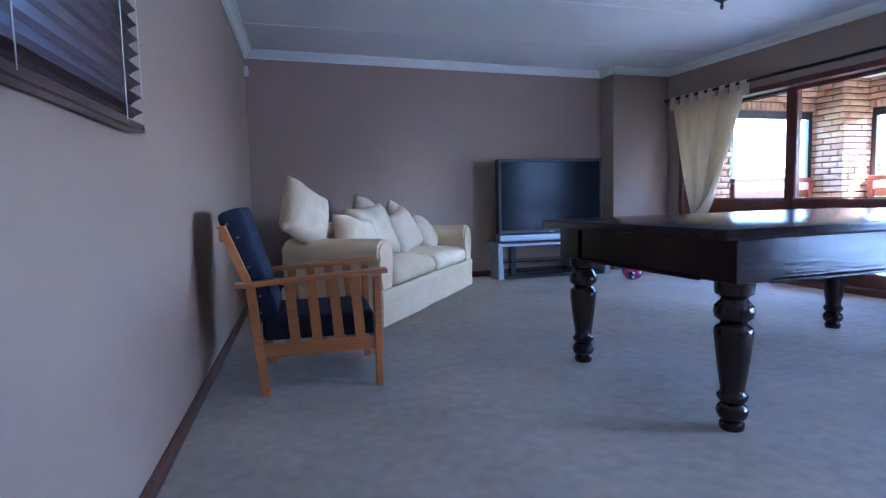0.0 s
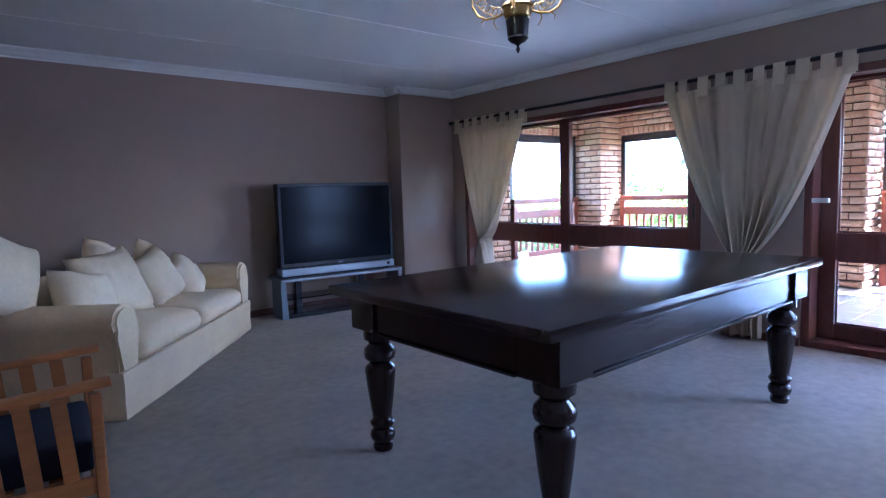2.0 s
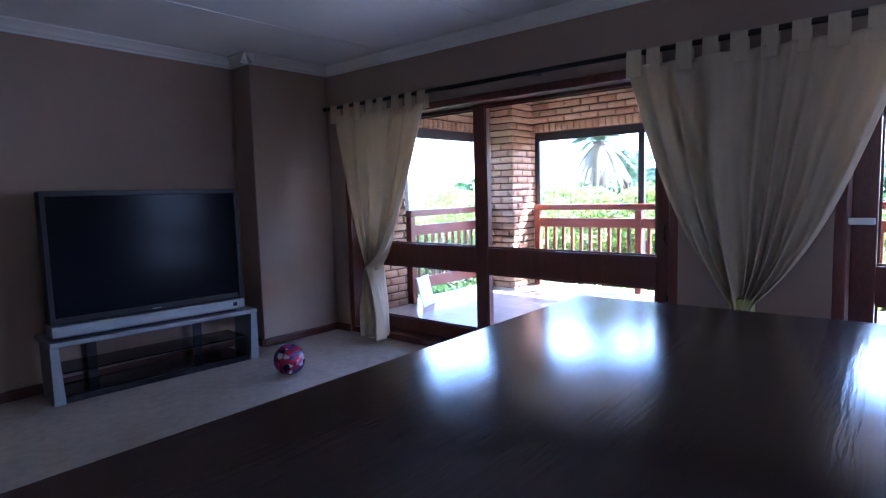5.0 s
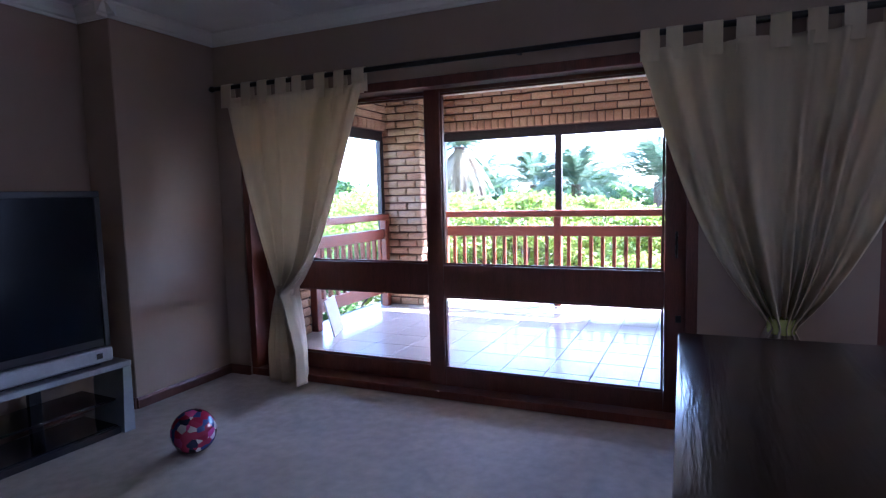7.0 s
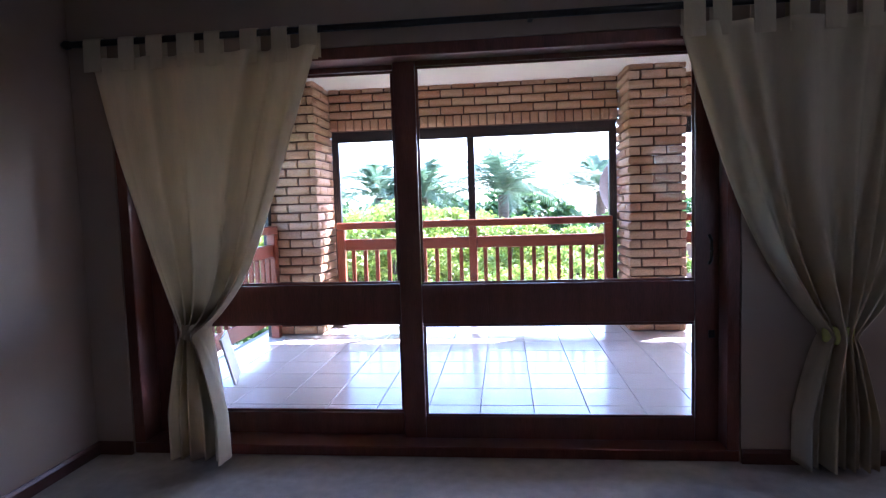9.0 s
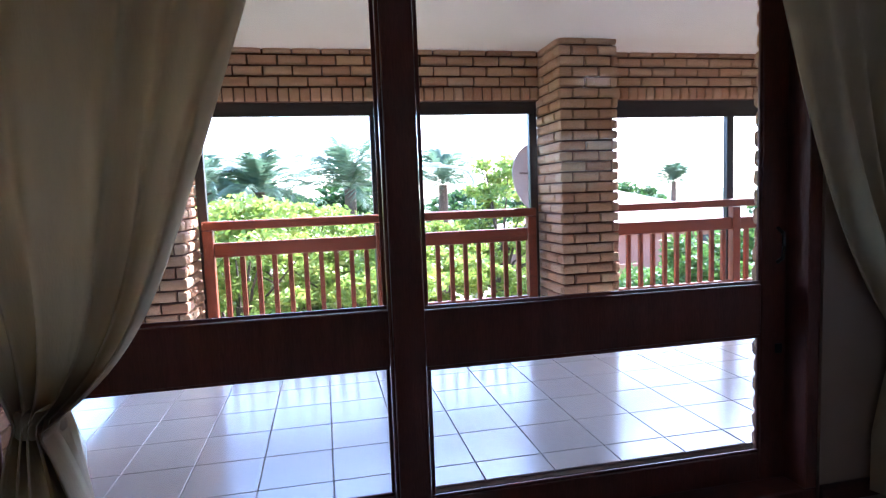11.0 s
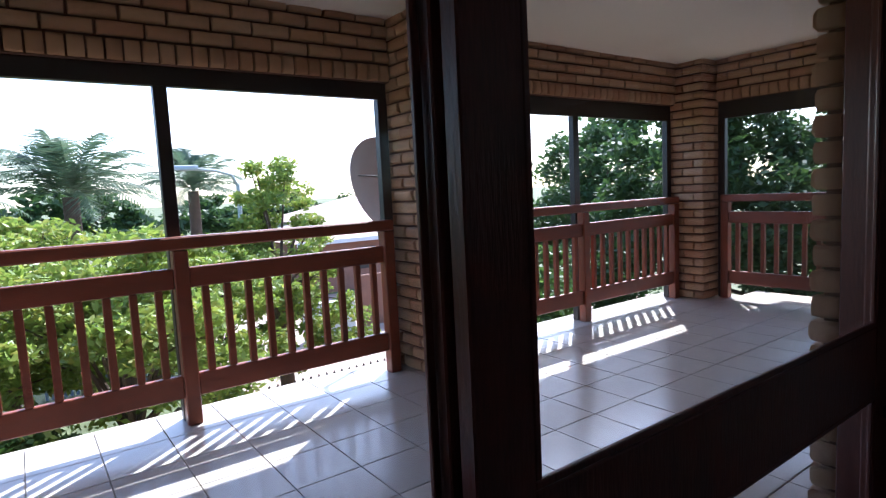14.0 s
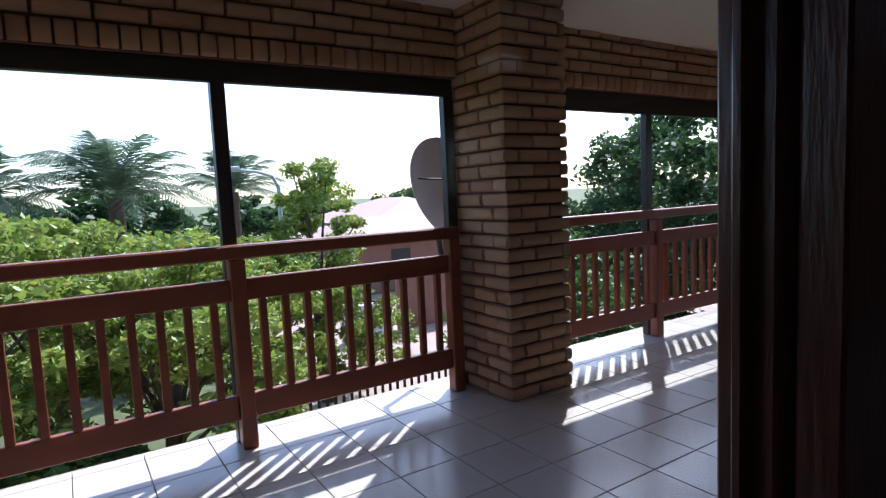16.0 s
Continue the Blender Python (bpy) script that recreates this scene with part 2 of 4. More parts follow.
def lathe(profile, seg=28, bm=None, m=None):
    """A turned body: profile of (radius, z) from bottom to top."""
    bm = bm or bmesh.new()
    rings = []
    for r, z in profile:
        rings.append([bm.verts.new((max(r, 1e-4) * math.cos(2 * math.pi * i / seg), max(r, 1e-4) * math.sin(2 * math.pi * i / seg), z)) for i in range(seg)])
    for a, b in zip(rings, rings[1:]):
        for i in range(seg):
            bm.faces.new((a[i], a[(i + 1) % seg], b[(i + 1) % seg], b[i]))
    bm.faces.new(rings[0][::-1])
    bm.faces.new(rings[-1])
    if m is not None:
        bmesh.ops.transform(bm, matrix=m, verts=[v for r in rings for v in r])
    return bm


def tube(points, radius, seg=8, bm=None, taper=1.0):
    """A round bar along a line of points."""
    bm = bm or bmesh.new()
    pts = [Vector(p) for p in points]
    rings = []
    for i, p in enumerate(pts):
        way = (pts[min(i + 1, len(pts) - 1)] - pts[max(i - 1, 0)]).normalized()
        side = way.cross(Vector((0.13, 0.31, 0.94))).normalized()
        up = way.cross(side)
        r = radius * (1 + (taper - 1) * i / (len(pts) - 1))
        rings.append([bm.verts.new(p + r * (side * math.cos(2 * math.pi * k / seg) + up * math.sin(2 * math.pi * k / seg))) for k in range(seg)])
    for a, b in zip(rings, rings[1:]):
        for k in range(seg):
            bm.faces.new((a[k], a[(k + 1) % seg], b[(k + 1) % seg], b[k]))
    bm.faces.new(rings[0][::-1])
    bm.faces.new(rings[-1])
    return bm


def prism(outline, y0, y1, bm=None, axis="y"):
    """Extrudes an outline of (a, z) along an axis."""
    bm = bm or bmesh.new()
    at = (lambda a, z, t: (a, t, z)) if axis == "y" else (lambda a, z, t: (t, a, z))
    f = [bm.verts.new(at(a, z, y0)) for a, z in outline]
    g = [bm.verts.new(at(a, z, y1)) for a, z in outline]
    n = len(outline)
    for i in range(n):
        bm.faces.new((f[i], f[(i + 1) % n], g[(i + 1) % n], g[i]))
    bm.faces.new(f[::-1])
    bm.faces.new(g)
    return bm


def wall(name, m, length, height, thick, openings, mat, label, z0=0.0):
    """A wall along local y from 0, its face at local x = 0 and its body behind it (x < 0); openings are (y0, y1, z0, z1)."""
    bm = bmesh.new()
    ys = sorted({0.0, length, *(o[0] for o in openings), *(o[1] for o in openings)})
    for a, b in zip(ys, ys[1:]):
        spans = sorted((o[2], o[3]) for o in openings if o[0] <= a + 1e-6 and o[1] >= b - 1e-6)
        z = z0
        for lo, hi in spans:
            if lo > z + 1e-6:
                box(bm, -thick, 0, a, b, z, lo)
            z = hi
        if z < height - 1e-6:
            box(bm, -thick, 0, a, b, z, height)
    bmesh.ops.remove_doubles(bm, verts=bm.verts[:], dist=1e-5)
    ob = part(name, bm, mat)
    ob.matrix_world = m
    return tagged(ob, label, "wall", kind="structure")


# ---- the room ----
H = 2.60
LEAN_LEFT = -math.degrees(math.atan(0.078))
P_LEFT = pose(-0.80, 0, 0, 0, 0, LEAN_LEFT)
BACK_TURN = math.degrees(math.atan2(0.20, 4.6))


def left_x(y):
    return -0.80 + 0.078 * y


def back_y(x):
    return 6.50 + 0.0435 * (x + 0.25)


floor_ob = part("floor", boxed(-1.2, 5.05, -2.4, 7.1, -0.12, 0.0), M_CARPET)
tagged(floor_ob, "beige-grey cut pile carpet, slightly worn, wall to wall", "carpet", kind="structure")

WIN = (0.30, 1.975, 1.28, 2.17)
w = wall("wall_west", pose(-0.80, 0, 0, 0, 0, LEAN_LEFT) @ pose(0, -2.3, 0), 9.2, H, 0.24, [(WIN[0] + 2.3, WIN[1] + 2.3, WIN[2], WIN[3])], M_WALL, "taupe painted wall with a blind-covered window")
w = wall("wall_north", pose(-0.6, back_y(-0.6), 0, 0, 0, BACK_TURN - 90), 5.9, H, 0.24, [], M_WALL, "taupe painted plaster wall behind the television")
w = wall("wall_south", pose(5.4, -2.2, 0, 0, 0, 90), 6.6, H, 0.24, [], M_WALL, "plain taupe painted wall closing the room")
D1 = (3.015, 6.20)
D2 = (-0.97, 2.20)
DTOP = 2.12
w = wall("wall_east", pose(5.03, 7.2, 0, 0, 0, 180), 9.6, H, 0.12, [(7.2 - D1[1], 7.2 - D1[0], 0.0, DTOP), (7.2 - D2[1], 7.2 - D2[0], 0.0, DTOP)], M_WALL, "taupe painted wall with two wide sliding doors")
part("pillar", boxed(4.18, 5.028, 6.405, 6.98, 0, H, 0.006), M_WALL)
tagged(bpy.data.objects["pillar"], "taupe painted wall pier in the room corner", "pillar", kind="structure")

bm = boxed(-1.2, 5.45, -2.6, 7.2, H, H + 0.12)
for y in (5.52, 4.32, 3.12, 1.92, 0.72):
    box(bm, -0.6, 5.02, y - 0.014, y + 0.014, H - 0.005, H + 0.01, m=Matrix.Rotation(0.0, 4, "Z"))
tagged(part("ceiling", bm, M_CEIL), "white painted board ceiling with thin cover strips", "ceiling", kind="structure")


def cornice(name, p, q):
    """A stepped white cove along the wall from p to q, the room on its right."""
    p, q = Vector(p), Vector(q)
    way = (q - p).normalized()
    inward = Vector((way.y, -way.x, 0))
    outline = [(0, -0.085), (0.012, -0.085), (0.014, -0.07), (0.03, -0.062), (0.045, -0.04), (0.062, -0.024), (0.07, -0.016), (0.082, -0.014), (0.085, 0), (0, 0)]
    bm = bmesh.new()
    f = [bm.verts.new(p + inward * a + Vector((0, 0, H + z))) for a, z in outline]
    g = [bm.verts.new(q + inward * a + Vector((0, 0, H + z))) for a, z in outline]
    n = len(outline)
    for i in range(n):
        bm.faces.new((f[i], f[(i + 1) % n], g[(i + 1) % n], g[i]))
    bm.faces.new(f)
    bm.faces.new(g[::-1])
    tagged(part(name, bm, M_CORNICE), "white moulded plaster cornice", "cornice", kind="structure")


cornice("trim", (left_x(-2.2), -2.2, 0), (left_x(back_y(-0.25)), back_y(-0.25), 0))
cornice("trim", (left_x(6.5), back_y(-0.25), 0), (4.18, back_y(4.18), 0))
cornice("trim", (4.18, 6.70, 0), (4.18, 6.325, 0))
cornice("trim", (4.095, 6.405, 0), (5.03, 6.405, 0))
cornice("trim", (5.03, 6.40, 0), (5.03, -2.2, 0))


def skirting(p, q):
    p, q = Vector(p), Vector(q)
    way = q - p
    turn = math.atan2(way.y, way.x)
    bm = prism([(0, 0), (-0.016, 0), (-0.016, 0.055), (-0.008, 0.072), (0, 0.072)], 0, way.length, axis="x")
    ob = part("baseboard", bm, M_SKIRT)
    ob.matrix_world = Matrix.Translation(p) @ Matrix.Rotation(turn, 4, "Z")
    tagged(ob, "dark reddish wooden skirting board", "skirting board", kind="structure")


skirting((left_x(-2.2), -2.2, 0), (left_x(6.5), 6.5, 0))
skirting((-0.27, 6.50, 0), (4.18, back_y(4.18), 0))
skirting((4.18, 6.70, 0), (4.18, 6.405, 0))
skirting((4.18, 6.405, 0), (5.03, 6.405, 0))
skirting((5.03, 6.405, 0), (5.03, D1[1] + 0.002, 0))
skirting((5.03, D1[0] - 0.002, 0), (5.03, D2[1] + 0.002, 0))

# ---- sliding doors ----


def sliding_door(name, y0, y1, split, label):
    """A meranti sliding door: frame, fixed and sliding panel with mid rails, each pane of glass its own."""
    d = thing(name, pose(0, 0, 0), label, "sliding door", kind="structure")
    fx0, fx1 = 5.04, 5.29
    for a, b, c, e in ((y0, y1, DTOP - 0.06, DTOP), (y0, y1, 0.0, 0.055)):
        part("frame_rail", boxed(fx0, fx1, a, b, c, e, 0.004), M_DOORWOOD, d)
    for a, b in ((y0, y0 + 0.06), (y1 - 0.06, y1)):
        part("frame_jamb", boxed(fx0, fx1, a, b, 0.056, DTOP - 0.061, 0.004), M_DOORWOOD, d)
    for pn, (a, b, x) in enumerate(((y0 + 0.062, split + 0.065, 5.168), (split - 0.04, y1 - 0.062, 5.23))):
        th = 0.018 if pn == 0 else 0.035
        p = part("door_panel", boxed(x - th, x + 0.018, a, a + 0.115, 0.058, DTOP - 0.062, 0.003), M_DOORWOOD, d, "sliding glazed panel of dark meranti wood")
        part("stile", boxed(x - th, x + 0.018, b - 0.115, b, 0.058, DTOP - 0.062, 0.003), M_DOORWOOD, p)
        s0, s1 = a + 0.116, b - 0.116
        for lo, hi in ((0.058, 0.178), (0.683, 0.893), (2.032, DTOP - 0.062)):
            part("rail", boxed(x - th + 0.001, x + 0.017, s0, s1, lo, hi, 0.003), M_DOORWOOD, p)
        for lo, hi in ((0.179, 0.682), (0.894, 2.031)):
            g = part("pane", boxed(x - 0.003, x + 0.003, s0 + 0.001, s1 - 0.001, lo, hi), M_GLASS, p, "clear glass pane")
            g.visible_shadow = False
            for e0, e1, f0, f1 in ((s0 + 0.001, s1 - 0.001, lo, lo + 0.014), (s0 + 0.001, s1 - 0.001, hi - 0.014, hi), (s0 + 0.001, s0 + 0.015, lo + 0.0145, hi - 0.0145), (s1 - 0.015, s1 - 0.001, lo + 0.0145, hi - 0.0145)):
                part("glazing_bead", boxed(x - 0.015, x - 0.0045, e0, e1, f0, f1, 0.002), M_DOORWOOD, p)
        if pn == 0:
            h = tube([(x - 0.025, a + 0.05, 0.98), (x - 0.055, a + 0.05, 1.0), (x - 0.06, a + 0.05, 1.05), (x - 0.055, a + 0.05, 1.10), (x - 0.025, a + 0.05, 1.12)], 0.008)
            part("handle", h, M_BLACKWOOD, p, "dark bow door handle", True)
    return d


door1 = sliding_door("door_1", D1[0], D1[1], 4.64, "dark meranti sliding door with four clear panes, closed")
door2 = sliding_door("door_2", D2[0], D2[1], 0.60, "dark meranti sliding door with four clear panes, closed")
latch = part("latch", boxed(5.00, 5.036, 2.02, 2.135, 1.13, 1.165, 0.004), M_WHITE, door2, "small white barrel latch")
part("latch", boxed(5.138, 5.149, 3.10, 3.13, 0.60, 0.64, 0.003), M_ROD, door1)

# ---- balcony ----
DZ = 0.09
XO = 8.12
BC = 2.525
slab = part("balcony_slab", boxed(5.40, 8.30, -0.98, 6.62, -0.16, DZ - 0.012, 0.01), M_GROUT)
tagged(slab, "balcony floor slab with dark grouted joints under the tiles", "floor", kind="structure")
lip = part("pavement_edge", boxed(8.305, 8.40, -1.05, 6.68, -0.16, DZ - 0.03, 0.012), M_CONCRETE)
tagged(lip, "rough weathered concrete edge of the balcony", "edge", kind="structure")
soffit = part("ceiling_balcony", boxed(5.40, 8.40, -1.1, 6.75, BC, BC + 0.1), M_SOFFIT)
tagged(soffit, "off-white painted balcony ceiling with faint stains", "ceiling", kind="structure")
tagged(part("roof", boxed(-1.3, 8.75, -2.9, 7.6, BC + 0.13, BC + 0.25), M_ROOF), "plain flat roof slab over house and balcony", "roof", kind="structure")
tagged(part("wall_lower_storey", boxed(-1.15, 8.2, -2.55, 7.25, -3.0, -0.165), M_RENDER), "plain plastered lower storey under the balcony", "wall", kind="structure")


def opening_frame(name, m, length, stops, label, head=1.998):
    """Dark steel frame in an opening, along local y: header, jambs and mullions."""
    f = thing(name, m, label, "window frame", kind="structure")
    part("header", boxed(-0.025, 0.025, 0, length, head, 2.105, 0.003), M_STEEL, f)
    for y in stops:
        part("mullion", boxed(-0.03, 0.03, y - 0.036, y + 0.036, DZ + 0.001, head - 0.001, 0.003), M_STEEL, f)
    return f


opening_frame("window_1", pose(XO, 3.02, 0), 2.90, (0.036, 1.45, 2.864), "dark brown steel frame of an open balcony bay")
opening_frame("window_2", pose(XO, -0.44, 0), 2.92, (0.036, 1.49, 2.884), "dark brown steel frame of an open balcony bay", 1.955)
opening_frame("window_3", pose(5.95, -0.76, 0, 0, 0, -90), 1.79, (0.036, 1.754), "dark brown steel frame of the balcony end bay", 1.94)
opening_frame("window_4", pose(6.05, 6.42, 0, 0, 0, -90), 1.50, (0.036, 1.464), "dark brown steel frame of the balcony end bay")


def railing(m, length, posts, label, spacing=0.127):
    """A wooden balustrade along local y: posts, handrail, deep board, bottom board and balusters."""
    r = thing("balcony_railing", m, label, "railing", "balcony railings")
    for y in posts:
        part("post", boxed(-0.04, 0.04, y - 0.04, y + 0.04, 0.0, 1.0, 0.006), M_RAILWOOD, r)
    part("handrail", boxed(-0.045, 0.045, 0, length, 1.003, 1.075, 0.008), M_RAILWOOD, r)
    ends = sorted(posts)
    for a, b in zip(ends, ends[1:]):
        part("upper_board", boxed(-0.02, 0.02, a + 0.041, b - 0.041, 0.785, 0.90, 0.005), M_RAILWOOD, r)
        part("lower_board", boxed(-0.02, 0.02, a + 0.041, b - 0.041, 0.16, 0.29, 0.005), M_RAILWOOD, r)
        n = max(1, round((b - a) / spacing) - 1)
        first = None
        for i in range(n):
            y = a + (b - a) * (i + 1) / (n + 1)
            if first is None:
                first = part("baluster", boxed(-0.018, 0.018, -0.019, 0.019, 0.291, 0.784, 0.003), M_RAILWOOD, r)
                first.location.y = y
            else:
                o = new("baluster", first.data)
                o.parent, o.location = r, (0, y, 0)
    return r


railing(pose(XO - 0.09, 3.08, DZ), 2.80, (0.04, 1.385, 2.76), "reddish oiled wooden balustrade between brick piers")
railing(pose(XO - 0.09, -0.42, DZ), 2.88, (0.04, 1.47, 2.84), "reddish oiled wooden balustrade beside the square brick pier")
railing(pose(5.99, -0.72, DZ, 0, 0, -90), 1.70, (0.04, 1.66), "reddish oiled wooden balustrade closing the balcony end")
railing(pose(6.07, 6.36, DZ, 0, 0, -90), 1.44, (0.04, 1.40), "reddish oiled wooden balustrade closing the far balcony end")

# ---- the room's things ----


def turned_leg():
    p = [(0.045, 0), (0.05, 0.012), (0.05, 0.03), (0.04, 0.04), (0.058, 0.06), (0.064, 0.085), (0.058, 0.105), (0.044, 0.118), (0.052, 0.128), (0.06, 0.142), (0.062, 0.155), (0.05, 0.168), (0.048, 0.185),
         (0.056, 0.24), (0.066, 0.32), (0.074, 0.40), (0.077, 0.435), (0.072, 0.455), (0.055, 0.468), (0.05, 0.475), (0.055, 0.483), (0.075, 0.50), (0.080, 0.525), (0.075, 0.55), (0.056, 0.57), (0.052, 0.58), (0.06, 0.592), (0.075, 0.602), (0.078, 0.625), (0.078, 0.66)]
    return lathe(p, 32)


def games_table(m):
    t = thing("games_table", m, "dark-stained games table with polished wooden top and turned legs", "table")
    L, W, Z = 1.23, 0.70, 0.85
    top = part("tabletop", boxed(-L, L, -W, W, Z - 0.045, Z, 0.008, seg=2), M_TABLE, t, "polished dark top with fine wood grain", True)
    lx, ly = L - 0.24, W - 0.13
    for sx in (-1, 1):
        part("end_apron", boxed(sx * 1.10 - 0.015, sx * 1.10 + 0.015, -0.449, 0.449, Z - 0.215, Z - 0.046, 0.003), M_TABLE, t)
        part("bead", boxed(sx * 1.115 - 0.012, sx * 1.115 + 0.012, -0.448, 0.448, Z - 0.231, Z - 0.216, 0.003), M_TABLE, t)
    for sy in (-1, 1):
        part("side_apron", boxed(-0.939, 0.939, sy * 0.62 - 0.015, sy * 0.62 + 0.015, Z - 0.215, Z - 0.046, 0.003), M_TABLE, t)
        part("bead", boxed(-0.938, 0.938, sy * 0.637 - 0.012, sy * 0.637 + 0.012, Z - 0.231, Z - 0.216, 0.003), M_TABLE, t)
    for sx in (-1, 1):
        for sy in (-1, 1):
            part("corner_block", boxed(min(sx * 0.94, sx * 1.13), max(sx * 0.94, sx * 1.13), min(sy * 0.46, sy * 0.655), max(sy * 0.46, sy * 0.655), Z - 0.223, Z - 0.047, 0.004), M_TABLE, t)
            leg = part("leg", turned_leg(), M_LEG, t, smooth=True)
            leg.location = (sx * 1.035, sy * 0.555, 0)
            leg.scale.z = 0.953
    return t


games_table(pose(2.615, 2.34, 0, 0, 0, 1.5))


def armchair(m):
    """A slatted wooden armchair, facing local +x, its middle at the origin."""
    c = thing("wooden_armchair", m, "pale oak slatted armchair with navy blue patterned cushions", "chair")
    for sy in (-1, 1):
        y = sy * 0.31
        s = part("side_frame", boxed(-0.30, 0.34, y - 0.012, y + 0.012, 0.20, 0.27, 0.004), M_PINE, c)
        part("front_leg", boxed(0.315, 0.36, y - 0.022, y + 0.022, 0.0, 0.585, 0.006), M_PINE, c)
        back = prism([(-0.315, 0), (-0.268, 0), (-0.325, 0.56), (-0.46, 0.88), (-0.50, 0.88), (-0.372, 0.56)], y - 0.02, y + 0.02)
        part("rear_leg", back, M_PINE, c)
        arm = bmesh.new()
        box(arm, -0.40, 0.43, y - 0.04, y + 0.04, 0.585, 0.612, 0.009, seg=2)
        arm_ob = part("armrest", arm, M_PINE, c, smooth=True)
        arm_ob.matrix_basis = Matrix.Translation((0, 0, 0.0)) @ Matrix.Rotation(radians(-3.0), 4, "Y")
        for i, x in enumerate((-0.16, -0.04, 0.08, 0.20)):
            sl = prism([(x + 0.01, 0.262), (x + 0.065, 0.262), (x + 0.04, 0.588), (x - 0.015, 0.588)], y - 0.008, y + 0.008)
            part("arm_slat", sl, M_PINE, c)
    part("front_rail", boxed(0.318, 0.34, -0.29, 0.29, 0.21, 0.275, 0.004), M_PINE, c)
    part("rear_rail", boxed(-0.325, -0.303, -0.29, 0.29, 0.20, 0.26, 0.004), M_PINE, c)
    for x in (-0.15, 0.02, 0.19):
        part("seat_slat", boxed(x - 0.03, x + 0.03, -0.295, 0.295, 0.255, 0.272, 0.003), M_PINE, c)
    part("top_rail", boxed(-0.497, -0.47, -0.29, 0.29, 0.80, 0.86, 0.005), M_PINE, c)
    seat = part("seat_cushion", boxed(-0.30, 0.325, -0.285, 0.285, 0.274, 0.40, 0.035, seg=3), M_NAVY, c, "navy blue patterned seat cushion", True)
    rest = part("back_cushion", boxed(-0.065, 0.065, -0.285, 0.285, 0.0, 0.60, 0.035, seg=3), M_NAVY, c, "navy blue patterned back cushion", True)
    place = pose(-0.265, 0, 0.385, 0, -18, 0)
    rest.matrix_basis = place
    rng = random.Random(4)
    bm = bmesh.new()
    for i in range(5):
        for j in range(6):
            y, z = -0.22 + 0.11 * i + (0.05 if j % 2 else 0), 0.06 + 0.095 * j
            if y < 0.25:
                box(bm, 0.0645, 0.0665, y - 0.009, y + 0.009, z - 0.009, z + 0.009, m=Matrix.Rotation(0, 4, "X"))
    for j in range(7):
        for s in (-1,):
            box(bm, -0.035 + 0.03 * (j % 2), -0.018 + 0.03 * (j % 2), s * 0.2865 - 0.001, s * 0.2865 + 0.001, 0.05 + 0.08 * j, 0.062 + 0.08 * j)
    tagged(part("motif", bm, M_NAVY_DOT, rest, "small pale woven motifs on navy"), kind="stuff")
    return c


armchair(pose(0.045, 3.225, 0, 0, 0, -4.5) @ Matrix.Diagonal((0.93, 1, 1, 1)))


def pillow(m, w, h, d, seed, label, group="cushions on the sofa"):
    """A soft pillow with pinched corners, upright in local xz."""
    rng = random.Random(seed)
    bm = bmesh.new()
    n = 14
    off = Vector((rng.random() * 9, rng.random() * 9, rng.random() * 9))
    grid = {}
    for side in (-1, 1):
        for i in range(n + 1):
            for j in range(n + 1):
                u, v = 2 * i / n - 1, 2 * j / n - 1
                edge = max(abs(u), abs(v)) > 0.999
                if edge and side == 1:
                    grid[side, i, j] = grid[-1, i, j]
                    continue
                pinch = 1 - 0.09 * (1 - abs(u)) * (1 if abs(v) > 0.5 else 0.4) * abs(v)
                x, z = u * w / 2 * (1 - 0.07 * (1 - v * v)), v * h / 2 * (1 - 0.07 * (1 - u * u))
                t = max(0.0, (1 - u ** 4) * (1 - v ** 4)) ** 0.6
                wr = noise.noise(Vector((u * 1.8, v * 1.8, side)) + off) * 0.22 + noise.noise(Vector((u * 5, v * 5, side)) + off) * 0.08
                y = side * d / 2 * t * (1 + wr)
                grid[side, i, j] = bm.verts.new((x, y, z + noise.noise(Vector((u, v, 3)) + off) * 0.02))
    for side in (-1, 1):
        for i in range(n):
            for j in range(n):
                q = [grid[side, i, j], grid[side, i + 1, j], grid[side, i + 1, j + 1], grid[side, i, j + 1]]
                bm.faces.new(q if side == -1 else q[::-1])
    ob = part("pillow", bm, M_PILLOW, smooth=True)
    ob.data.set_sharp_from_angle(angle=radians(100))
    ob.matrix_world = m
    return tagged(ob, label, "pillow", group)


